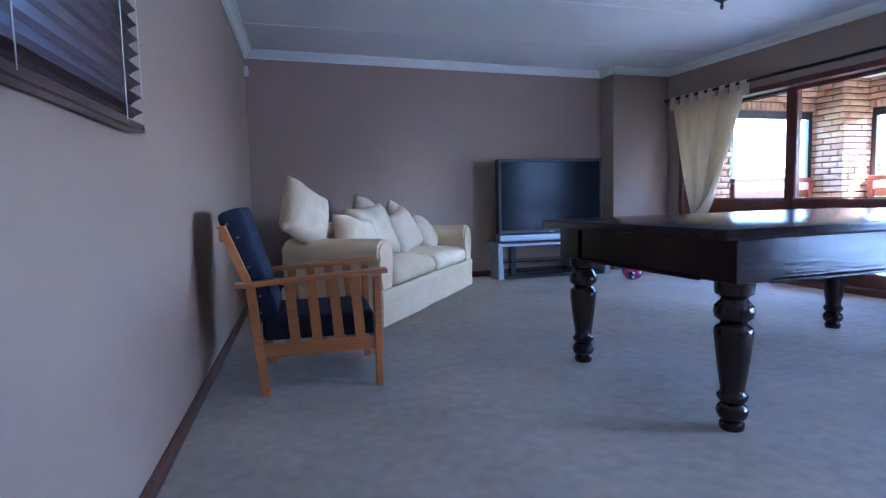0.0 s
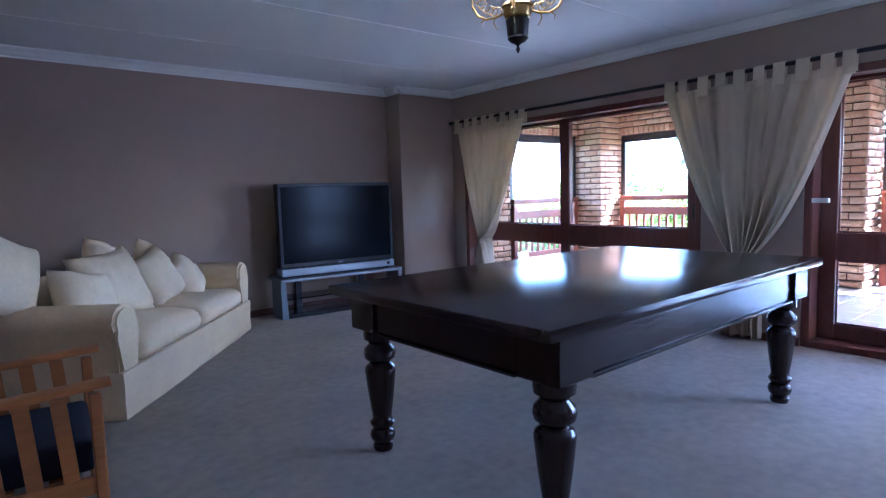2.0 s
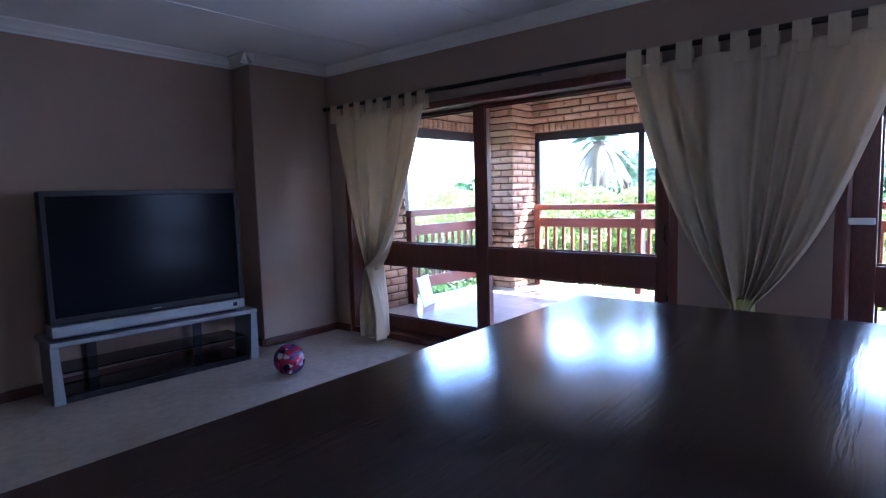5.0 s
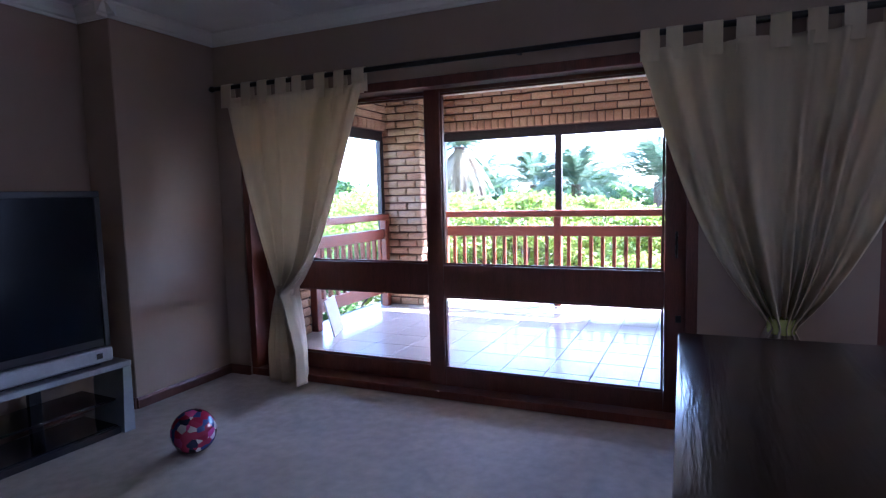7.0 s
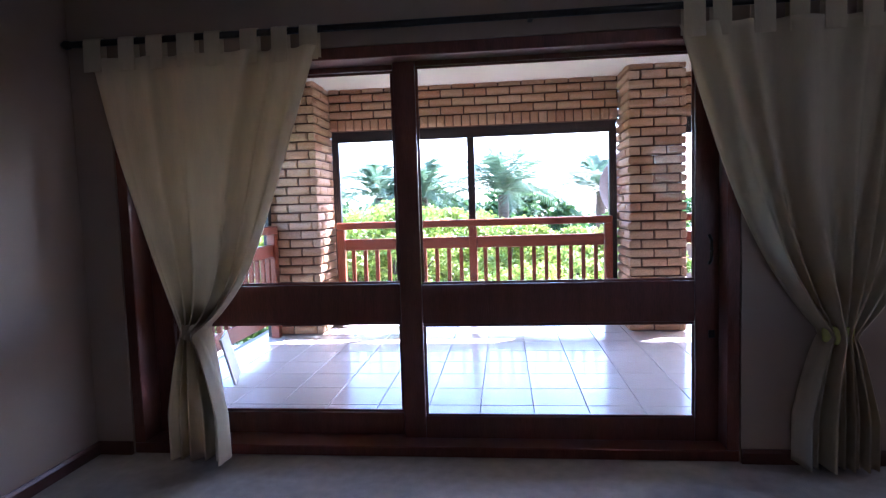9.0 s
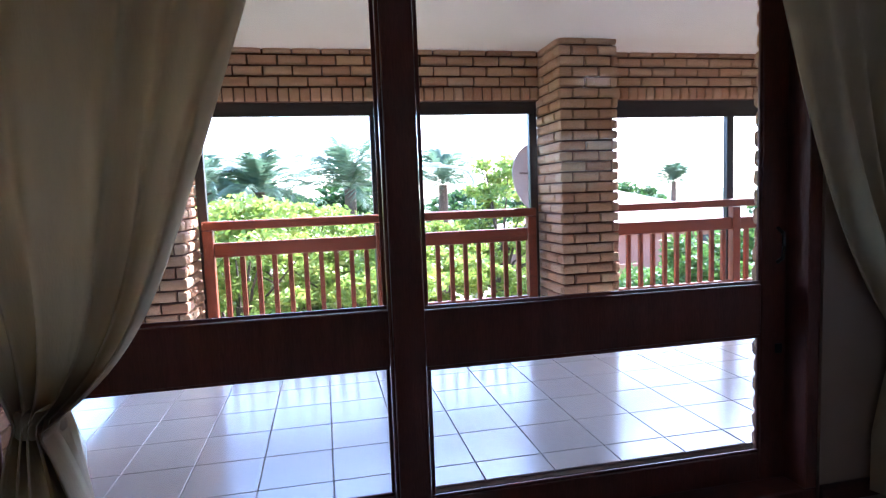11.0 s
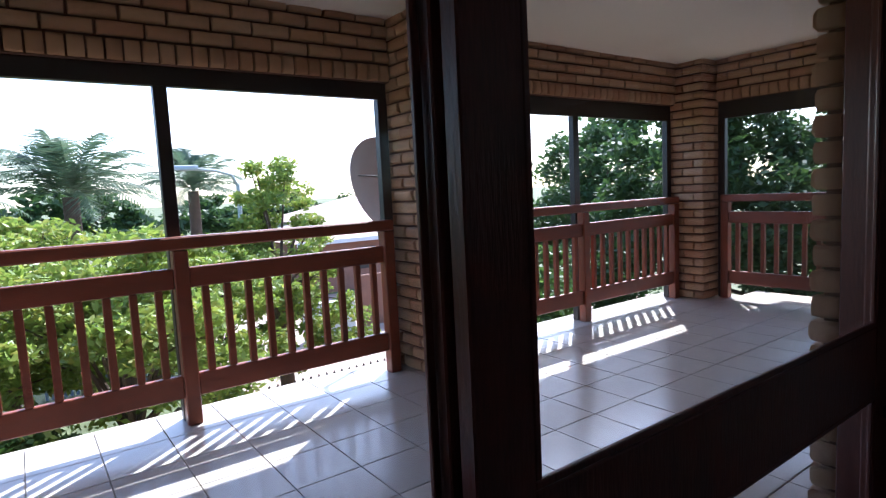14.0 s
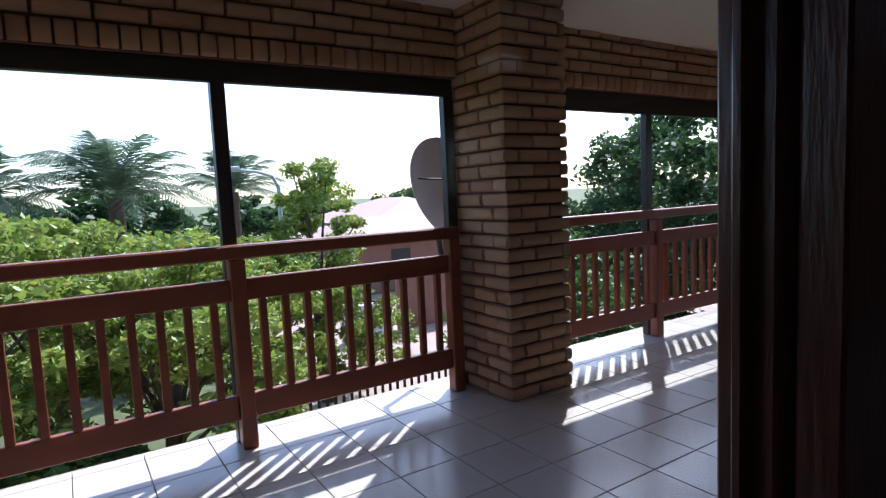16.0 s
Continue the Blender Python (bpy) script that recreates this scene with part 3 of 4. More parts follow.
def soft_block(x0, x1, y0, y1, z0, z1, bevel, seed, puff=0.02, cuts=10):
    """A stuffed block with rounded edges and an uneven skin."""
    bm = boxed(x0, x1, y0, y1, z0, z1)
    bmesh.ops.subdivide_edges(bm, edges=bm.edges[:], cuts=cuts, use_grid_fill=True)
    c = Vector(((x0 + x1) / 2, (y0 + y1) / 2, (z0 + z1) / 2))
    hx, hy, hz = (x1 - x0) / 2, (y1 - y0) / 2, (z1 - z0) / 2
    off = Vector((seed * 1.7, seed * 0.9, seed * 2.3))
    for v in bm.verts:
        p = v.co - c
        core = Vector((max(-hx + bevel, min(hx - bevel, p.x)), max(-hy + bevel, min(hy - bevel, p.y)), max(-hz + bevel, min(hz - bevel, p.z))))
        d = p - core
        if d.length > 1e-6:
            d = d.normalized() * min(bevel, max(abs(d.x), abs(d.y), abs(d.z)))
        u, w_, t = p.x / hx, p.y / hy, p.z / hz
        swell = puff * (1 - u * u) * (1 - w_ * w_) * (1 if t > 0 else 0)
        v.co = c + core + d + Vector((0, 0, swell * max(t, 0)))
        wr = noise.noise(v.co * 6 + off) * 0.014 + noise.noise(v.co * 17 + off) * 0.006
        v.co += (d.normalized() if d.length > 1e-6 else Vector((0, 0, 0))) * wr
    return bm


def sofa(m):
    """A slip-covered sofa: its front along local x, facing local -y; the front bottom edge at y = 0."""
    L, D = 2.34, 0.92
    s = thing("slipcovered_sofa", m, "cream slip-covered two-seat sofa with rolled arms, rumpled", "sofa")
    base = part("skirt", soft_block(0.0, L, 0.0, D, 0.004, 0.30, 0.02, 3, 0), M_SOFA, s, smooth=True)
    part("backrest", soft_block(0.10, L - 0.10, D - 0.26, D, 0.28, 0.80, 0.09, 5, 0.0), M_SOFA, s, smooth=True)
    for k, x in enumerate((0.0, L - 0.22)):
        prof = [(0.01, 0.28), (0.01, 0.50), (-0.018, 0.54), (-0.03, 0.59), (-0.015, 0.64), (0.03, 0.675), (0.10, 0.69), (0.17, 0.675), (0.215, 0.64), (0.23, 0.59), (0.22, 0.55), (0.205, 0.50), (0.205, 0.28)]
        arm = prism([(x + a, z) for a, z in prof], 0.012, D - 0.03)
        bmesh.ops.bevel(arm, geom=[e for e in arm.edges if abs(e.verts[0].co.y - e.verts[1].co.y) < 1e-6], offset=0.02, segments=3, affect="EDGES")
        part("arm", arm, M_SOFA, s, "rolled sofa arm", True)
    mid = L / 2
    part("seat_cushion", soft_block(0.215, mid - 0.004, -0.01, D - 0.22, 0.29, 0.455, 0.075, 8, 0.06, 14), M_SOFA, s, smooth=True)
    part("seat_cushion", soft_block(mid + 0.004, L - 0.215, -0.012, D - 0.22, 0.29, 0.45, 0.075, 11, 0.055, 14), M_SOFA, s, smooth=True)
    return s


SOFA = pose(0.635, 4.18, 0, 0, 0, 52.3)
sofa(SOFA)
pillow(SOFA @ pose(0.06, 0.70, 0.89, -14, 26, -8), 0.50, 0.50, 0.24, 1, "large cream pillow standing on the sofa arm")
pillow(SOFA @ pose(0.42, 0.44, 0.66, -24, 12, -14), 0.46, 0.42, 0.22, 2, "cream pillow leaning on the sofa arm")
pillow(SOFA @ pose(0.84, 0.50, 0.70, -24, -4, -12), 0.56, 0.52, 0.24, 3, "large cream pillow leaning on the sofa back")
pillow(SOFA @ pose(1.05, 0.60, 0.76, -18, 12, 6), 0.54, 0.50, 0.22, 4, "cream pillow tucked against the sofa back")
pillow(SOFA @ pose(1.42, 0.46, 0.66, -24, -18, -10), 0.44, 0.44, 0.22, 5, "rumpled cream pillow leaning on the sofa back")
pillow(SOFA @ pose(1.68, 0.60, 0.72, -16, 20, 10), 0.48, 0.44, 0.20, 6, "cream pillow with a dark trim at the sofa back")
pillow(SOFA @ pose(1.80, 0.38, 0.61, -34, -12, 18), 0.46, 0.42, 0.22, 7, "cream pillow with a dark trim lying on the seat")


def television(m):
    """A rear-projection television, its front along local x facing -y, bottom at the origin's height."""
    t = thing("rear_projection_television", m, "large black rear-projection television with silver speaker strip, switched off", "television")
    W = 0.68
    body = bmesh.new()
    box(body, -W, W, 0.0, 0.10, 0.105, 0.965, 0.006)
    b0 = [(-W + 0.02, 0.101, 0.11), (W - 0.02, 0.101, 0.11), (W - 0.02, 0.101, 0.95), (-W + 0.02, 0.101, 0.95)]
    b1 = [(-0.40, 0.34, 0.11), (0.40, 0.34, 0.11), (0.36, 0.34, 0.66), (-0.36, 0.34, 0.66)]
    f, g = [body.verts.new(p) for p in b0], [body.verts.new(p) for p in b1]
    for i in range(4):
        body.faces.new((f[i], f[(i + 1) % 4], g[(i + 1) % 4], g[i]))
    body.faces.new(g)
    part("cabinet", body, M_TVBLACK, t)
    part("screen", boxed(-W + 0.035, W - 0.035, -0.004, -0.0005, 0.15, 0.93, 0.001), M_SCREEN, t, "dark glossy screen")
    part("bezel", boxed(-W, W, -0.012, -0.0005, 0.932, 0.965, 0.003), M_TVBLACK, t)
    part("bezel", boxed(-W, -W + 0.033, -0.012, -0.0005, 0.106, 0.931, 0.003), M_TVBLACK, t)
    part("bezel", boxed(W - 0.033, W, -0.012, -0.0005, 0.106, 0.931, 0.003), M_TVBLACK, t)
    part("speaker_strip", boxed(-W, W, -0.03, 0.14, 0.022, 0.102, 0.008), M_SILVER, t, "silver plastic speaker strip", True)
    part("strip_panel", boxed(-0.30, 0.30, -0.034, -0.0305, 0.04, 0.085, 0.001), M_SILVER, t)
    part("badge", boxed(W - 0.10, W - 0.065, -0.033, -0.0305, 0.048, 0.078, 0.001), M_ROD, t)
    part("logo", boxed(-0.03, 0.03, -0.006, -0.0045, 0.118, 0.126, 0.0005), M_SILVER, t)
    part("base", boxed(-W + 0.05, W - 0.05, 0.02, 0.30, 0.001, 0.021, 0.003), M_TVBLACK, t)
    return t


def tv_stand(m):
    s = thing("television_stand", m, "silver television stand with dark glass shelves", "tv stand")
    W = 0.74
    part("top", boxed(-W, W, 0.0, 0.46, 0.395, 0.43, 0.005), M_SILVER, s)
    for sx in (-1, 1):
        part("side_panel", prism([(sx * W, 0.0), (sx * (W - 0.07), 0.0), (sx * (W - 0.05), 0.394), (sx * W, 0.394)], 0.01, 0.30), M_SILVER, s)
        part("rear_post", boxed(sx * 0.40 - 0.035, sx * 0.40 + 0.035, 0.40, 0.43, 0.0, 0.394, 0.004), M_TVBLACK, s)
    part("shelf", boxed(-W + 0.075, W - 0.075, 0.06, 0.398, 0.195, 0.207, 0.002), M_DARKGLASS, s)
    part("shelf", boxed(-W + 0.075, W - 0.075, 0.06, 0.398, 0.03, 0.045, 0.002), M_DARKGLASS, s)
    part("foot_bar", boxed(-W + 0.075, W - 0.075, 0.03, 0.058, 0.0, 0.04, 0.003), M_TVBLACK, s)
    return s


TVM = pose(3.18, 6.16, 0, 0, 0, -3.5)
tv_stand(TVM @ pose(0.02, -0.01, 0))
television(TVM @ pose(-0.02, 0.03, 0.431) @ Matrix.Diagonal((1, 1, 1.04, 1)))


def ball(m, r):
    bm = bmesh.new()
    bmesh.ops.create_icosphere(bm, subdivisions=4, radius=r)
    mat = material("printed_ball", (0.25, 0.03, 0.08), 0.2)
    n, link = mat.node_tree.nodes, mat.node_tree.links.new
    vor, ramp, tc = n.new("ShaderNodeTexVoronoi"), n.new("ShaderNodeValToRGB"), n.new("ShaderNodeTexCoord")
    vor.inputs["Scale"].default_value = 24
    link(tc.outputs["Object"], vor.inputs["Vector"])
    sep = n.new("ShaderNodeSeparateColor")
    link(vor.outputs["Color"], sep.inputs[0])
    ramp.color_ramp.interpolation = "CONSTANT"
    cols = [(0.3, 0.02, 0.06), (0.02, 0.02, 0.05), (0.45, 0.06, 0.2), (0.6, 0.55, 0.55), (0.05, 0.06, 0.2), (0.35, 0.03, 0.08)]
    while len(ramp.color_ramp.elements) < len(cols):
        ramp.color_ramp.elements.new(0.5)
    for i, c in enumerate(cols):
        ramp.color_ramp.elements[i].position = i / len(cols)
        ramp.color_ramp.elements[i].color = (*c, 1)
    link(sep.outputs[0], ramp.inputs[0])
    link(ramp.outputs[0], n["Principled BSDF"].inputs["Base Color"])
    ob = part("play_ball", bm, mat, smooth=True)
    ob.matrix_world = m
    tagged(ob, "glossy red and dark printed play ball on the carpet", "ball")


ball(pose(3.83, 5.51, 0.118), 0.118)

# curtains
ROD_Z = 2.19
rod = thing("curtain_rod", pose(4.955, 0, ROD_Z), "long dark curtain rod on brackets above the doors", "curtain rod")
part("pole", tube([(0, 6.33, 0), (0, -1.2, 0.0)], 0.017, 12), M_ROD, rod, smooth=True)
part("finial", lathe([(0.012, 0), (0.02, 0.01), (0.024, 0.03), (0.016, 0.05), (0.004, 0.06)], 14, m=Matrix.Translation((0, 6.33, 0)) @ Matrix.Rotation(radians(-90), 4, "X")), M_ROD, rod, smooth=True)
for y in (6.28, 4.0, 1.3, -1.1):
    part("bracket", boxed(0.0, 0.075, y - 0.012, y + 0.012, -0.012, 0.012, 0.003), M_ROD, rod)


def curtain(top0, top1, tie_y, tie_z, folds, seed, label, bow0, bow1, tie_mat, foot):
    """A tab-top curtain gathered by a tie and hanging to the floor; top0 > top1 along y."""
    c = thing("curtain", pose(4.955, tie_y, 0), label, "curtain", "tab-top curtains")
    top_z = ROD_Z - 0.085
    nu, nv = 150, 70
    rng = random.Random(seed)
    verts, faces = [], []
    for j in range(nv + 1):
        v = j / nv
        z = top_z + (foot - top_z) * v
        if z > tie_z:
            s = (top_z - z) / (top_z - tie_z)
            e0 = top0 + (tie_y + 0.05 - top0) * (bow0[0] * s + (1 - bow0[0]) * s ** bow0[1])
            e1 = top1 + (tie_y - 0.05 - top1) * (bow1[0] * s + (1 - bow1[0]) * s ** bow1[1])
        else:
            s = (tie_z - z) / (tie_z - foot)
            e0 = tie_y + 0.05 + 0.12 * min(1, s * 1.6) ** 0.7
            e1 = tie_y - 0.05 - 0.12 * min(1, s * 1.6) ** 0.7
        width = abs(e0 - e1)
        amp = 0.018 + 0.035 * (1 - min(1, width / abs(top0 - top1))) + 0.012 * v
        for i in range(nu + 1):
            u = i / nu
            wob = noise.noise(Vector((u * 3.1, v * 1.4, seed))) * 0.9
            w2 = u + 0.05 * math.sin(5.1 * u + seed) + 0.03 * math.sin(13.7 * u + 2 * seed)
            a = 2 * math.pi * folds * w2 + wob * 1.1
            soft = 0.35 + 0.65 * abs(noise.noise(Vector((u * 4.3, 7.7, seed)))) * 2
            x = amp * soft * 1.7 * (math.sin(a) + 0.4 * math.sin(0.47 * a + seed)) - 0.012
            y = e0 + (e1 - e0) * u + 0.006 * math.cos(a)
            zz = z + 0.02 * noise.noise(Vector((u * 6, seed, v * 2))) * v
            if j == nv:
                zz = foot + 0.03 * noise.noise(Vector((u * 5, seed, 1)))
            verts.append((x, y - tie_y, zz))
    for j in range(nv):
        for i in range(nu):
            a = j * (nu + 1) + i
            faces.append((a, a + 1, a + nu + 2, a + nu + 1))
    me = bpy.data.meshes.new("cloth")
    me.from_pydata(verts, [], faces)
    me.materials.append(M_CURTAIN)
    me.shade_smooth()
    cl = new("cloth", me)
    cl.parent = c
    md = cl.modifiers.new("thickness", "SOLIDIFY")
    md.thickness = 0.003
    n = max(6, round(abs(top0 - top1) / 0.165))
    for k in range(n + 1):
        y = top0 + (top1 - top0) * (k + 0.25 + 0.12 * rng.uniform(-1, 1)) / (n + 0.5)
        r, hw = 0.024, 0.040 + 0.008 * rng.random()
        ways = [math.pi * q / 8 for q in range(9)]
        outer = [(-r - 0.006, -0.15)] + [(-r * math.cos(q), r * math.sin(q)) for q in ways] + [(r, -0.13)]
        inner = [(r - 0.004, -0.13)] + [(-(r - 0.004) * math.cos(q), (r - 0.004) * math.sin(q)) for q in ways[::-1]] + [(-r - 0.002, -0.15)]
        loop = prism(outer + inner, -hw, hw)
        t = part("tab", loop, M_CURTAIN, c, smooth=True)
        t.location = (0, y - tie_y, ROD_Z)
    band = lathe([(0.062, -0.04), (0.07, -0.03), (0.072, 0.0), (0.07, 0.03), (0.062, 0.04)], 24)
    bmesh.ops.transform(band, matrix=Matrix.Translation((-0.01, 0, tie_z)) @ Matrix.Diagonal((0.8, 0.95, 1, 1)), verts=band.verts[:])
    part("tie", band, tie_mat, c, "cloth tie gathering the curtain", True)
    return c


curtain(6.23, 5.03, 5.76, 0.70, 6, 1, "cream cotton tab-top curtain tied back, sunlit from behind", (0.6, 2.5), (0.72, 9), M_CURTAIN, 0.03)
curtain(3.32, 1.86, 2.62, 0.66, 8, 2, "cream cotton tab-top curtain gathered by a yellow-green tie", (0.66, 4), (0.72, 5), M_TIE, 0.03)


def chandelier(m):
    """Tip of the lower finial at the origin."""
    c = thing("chandelier", m, "brass chandelier with dark turned finial and lit opal glass bowl", "chandelier")
    part("finial", lathe([(0.004, 0), (0.01, 0.015), (0.006, 0.03), (0.014, 0.04), (0.035, 0.05), (0.05, 0.065), (0.046, 0.075), (0.05, 0.085), (0.052, 0.12), (0.056, 0.15), (0.048, 0.158)], 24), M_BLACKWOOD, c, "dark turned wooden finial", True)
    part("body", lathe([(0.046, 0.159), (0.06, 0.165), (0.066, 0.18), (0.066, 0.205), (0.075, 0.212), (0.07, 0.225), (0.045, 0.24), (0.02, 0.25), (0.018, 0.27), (0.03, 0.285), (0.034, 0.30), (0.02, 0.32), (0.012, 0.33)], 28), M_BRASS, c, "polished brass body", True)
    part("bowl", lathe([(0.013, 0.332), (0.06, 0.315), (0.11, 0.32), (0.15, 0.34), (0.165, 0.37), (0.14, 0.40), (0.08, 0.42), (0.03, 0.425)], 32), M_OPAL, c, "lit white opal glass bowl", True)
    part("stem", tube([(0, 0, 0.426), (0, 0, 0.64)], 0.009, 10), M_BRASS, c, smooth=True)
    part("canopy", lathe([(0.012, 0.61), (0.04, 0.62), (0.06, 0.642), (0.065, 0.66)], 24), M_BRASS, c, smooth=True)
    for k in range(4):
        a = math.radians(35 + 90 * k)
        ca, sa = math.cos(a), math.sin(a)
        pt = lambda r, z: (r * ca, r * sa, z)
        arm = tube([pt(0.06, 0.19), pt(0.10, 0.175), pt(0.15, 0.17), pt(0.19, 0.19), pt(0.215, 0.23), pt(0.22, 0.28), pt(0.20, 0.32), pt(0.165, 0.36)], 0.006, 7)
        am = part("arm", arm, M_BRASS, c, "ornate scrolled brass arm", True)
        fil = bmesh.new()
        for q in range(7):
            f = q / 6
            r0, z0 = 0.095 + 0.115 * f, 0.20 + 0.10 * f * f
            ring = [(r0 + 0.02 * math.cos(t), z0 + 0.02 * math.sin(t)) for t in [2 * math.pi * w_ / 9 * 0.85 + q for w_ in range(10)]]
            tube([pt(*p) for p in ring], 0.0035, 5, fil, 0.6)
        tube([pt(0.11, 0.17), pt(0.115, 0.15), pt(0.105, 0.13), pt(0.095, 0.115)], 0.004, 5, fil, 0.4)
        tube([pt(0.16, 0.17), pt(0.175, 0.155), pt(0.17, 0.135)], 0.004, 5, fil, 0.4)
        part("filigree", fil, M_BRASS, am, smooth=True)
    return c


chandelier(pose(2.12, 2.41, 1.94))

# motion sensor in the corner, window with blind on the west wall
PS = thing("alarm_sensor", pose(left_x(6.35) + 0.0, 6.35, 2.30), "small white alarm sensor high in the corner", "sensor")
part("housing", boxed(0.002, 0.045, -0.03, 0.03, 0, 0.10, 0.01, seg=2), M_WHITE, PS, smooth=True)
part("lens", boxed(0.0455, 0.052, -0.02, 0.02, 0.015, 0.06, 0.003), M_WHITE, PS)


def blind_window(m, y0, y1, z0, z1):
    w_ = thing("window_5", m, "small window with a white reveal behind the blind", "window", kind="structure")
    for a, b, c_, d in ((y0, y1, z0, z0 + 0.04), (y0, y1, z1 - 0.04, z1), (y0, y0 + 0.04, z0 + 0.041, z1 - 0.041), (y1 - 0.04, y1, z0 + 0.041, z1 - 0.041)):
        part("window_frame", boxed(-0.20, -0.15, a, b, c_, d, 0.004), M_WHITE, w_)
    g = part("pane", boxed(-0.178, -0.172, y0 + 0.041, y1 - 0.041, z0 + 0.041, z1 - 0.041), M_GLASS, w_)
    g.visible_shadow = False
    b = thing("venetian_blind", m, "dark wooden venetian blind with tilted slats over a window", "blind")
    slat = None
    n = int((z1 - z0 + 0.02) / 0.046)
    for k in range(n):
        z = z0 - 0.0 + 0.046 * k
        if slat is None:
            slat = part("slat", prism([(-0.024, -0.0015), (0, 0.002), (0.024, -0.0015), (0.024, 0.001), (0, 0.0045), (-0.024, 0.001)], y0 - 0.03, y1 + 0.04), M_BLIND, b)
            slat.location, slat.rotation_euler = (0.032, 0, z), (0, radians(-34), 0)
        else:
            o = new("slat", slat.data)
            o.parent, o.location, o.rotation_euler = b, (0.032, 0, z), (0, radians(-34), 0)
    part("bottom_rail", boxed(0.008, 0.056, y0 - 0.03, y1 + 0.04, z0 - 0.055, z0 - 0.025, 0.005), M_BLIND, b)
    part("head_rail", boxed(0.004, 0.06, y0 - 0.03, y1 + 0.04, z1 + 0.02, z1 + 0.07, 0.004), M_BLIND, b)
    for y in (y0 + 0.15, (y0 + y1) / 2, y1 - 0.16):
        part("ladder_cord", tube([(0.058, y, z0 - 0.04), (0.058, y, z1 + 0.03)], 0.0016, 5), M_CORD, b)
    part("pull_cord", tube([(0.05, y1 + 0.045, z1), (0.05, y1 + 0.055, z0 - 0.03), (0.05, y1 + 0.10, z0 - 0.06)], 0.0014, 5), M_CORD, b)


blind_window(P_LEFT, WIN[0], WIN[1], WIN[2], WIN[3])

# a pale board leaning at the balcony end
tp = part("leaning_tile", boxed(-0.17, 0.17, -0.008, 0.008, 0, 0.34, 0.002), M_WHITE)
tp.matrix_world = pose(6.12, 6.12, DZ, -14, 0, 20)
tagged(tp, "pale loose tile leaning against the balcony end", "tile")

# ---- outside ----
GZ = -3.0
bm = bmesh.new()
bmesh.ops.create_grid(bm, x_segments=2, y_segments=2, size=900)
g = part("ground", bm, M_GRASS)
g.location.z = GZ
tagged(g, "dry garden lawn and street verge reaching the horizon", "ground", kind="structure")
drive = part("road", boxed(14.5, 28, -14, 1.5, GZ - 0.2, GZ + 0.012), M_PAVING)
tagged(drive, "pinkish brick-paved driveway between the houses", "driveway", kind="structure")


def leaf_cloud(name, clumps, per, size, mat, seed, parent, spread=0.5, flat=0.5, long=2.2):
    """Many small leaves round clump centres, as one mesh."""
    rng = np.random.default_rng(seed)
    c = np.array([p[:3] for p in clumps])
    r = np.array([p[3] for p in clumps])
    n = len(clumps) * per
    idx = np.repeat(np.arange(len(clumps)), per)
    d = rng.normal(size=(n, 3))
    d /= np.linalg.norm(d, axis=1, keepdims=True)
    d *= (rng.random((n, 1)) ** 0.45)
    pos = c[idx] + d * r[idx][:, None] * np.array([1, 1, flat])
    a = rng.normal(size=(n, 3))
    a[:, 2] *= 0.6
    a /= np.linalg.norm(a, axis=1, keepdims=True)
    b = np.cross(a, rng.normal(size=(n, 3)))
    b /= np.linalg.norm(b, axis=1, keepdims=True)
    s = size * (0.6 + 0.8 * rng.random((n, 1)))
    v = np.empty((n, 4, 3))
    v[:, 0] = pos - a * s * long * 0.5
    v[:, 1] = pos + b * s * 0.5
    v[:, 2] = pos + a * s * long * 0.5
    v[:, 3] = pos - b * s * 0.5
    me = bpy.data.meshes.new(name)
    me.from_pydata(v.reshape(-1, 3), [], np.arange(n * 4).reshape(-1, 4))
    me.materials.append(mat)
    ob = new(name, me)
    ob.parent = parent
    return ob


def tree(x, y, height, radius, mat, seed, label, per=90, count=90, size=0.09, flat=0.55, top=0.7, base=None):
    """A trunk, limbs and a crown of leaf clumps with gaps; height is above the ground."""
    rng = random.Random(seed)
    t = thing("tree", pose(x, y, GZ if base is None else base), label, "tree")
    fork = height * 0.35
    bm = tube([(0, 0, -0.1), (0.08, 0.03, fork * 0.5), (0.02, 0.1, fork), (0.1, 0.05, height * 0.6)], 0.05 * height ** 0.9 * 0.8, 9, None, 0.45)
    part("trunk", bm, M_BARK, t, smooth=True)
    clumps = []
    limbs = bmesh.new()
    for k in range(count):
        a, q = rng.uniform(0, 2 * math.pi), rng.random() ** 0.55
        r = radius * q * rng.uniform(0.85, 1.12)
        zt = height * (1 - (1 - top) * (q ** 2) * 1.3) - rng.random() ** 1.6 * height * 0.42
        p = Vector((r * math.cos(a), r * math.sin(a), zt))
        clumps.append((*p, radius * rng.uniform(0.12, 0.24)))
        if k % 5 == 0:
            mid = Vector((p.x * 0.4, p.y * 0.4, fork + (p.z - fork) * 0.55 + 0.2))
            tube([(0.02, 0.05, fork * rng.uniform(0.8, 1.1)), mid, p], 0.018 * height * 0.5, 5, limbs, 0.2)
    part("limbs", limbs, M_BARK, t, smooth=True)
    leaf_cloud("crown", clumps, per, size, mat, seed, t, flat=flat)
    return t


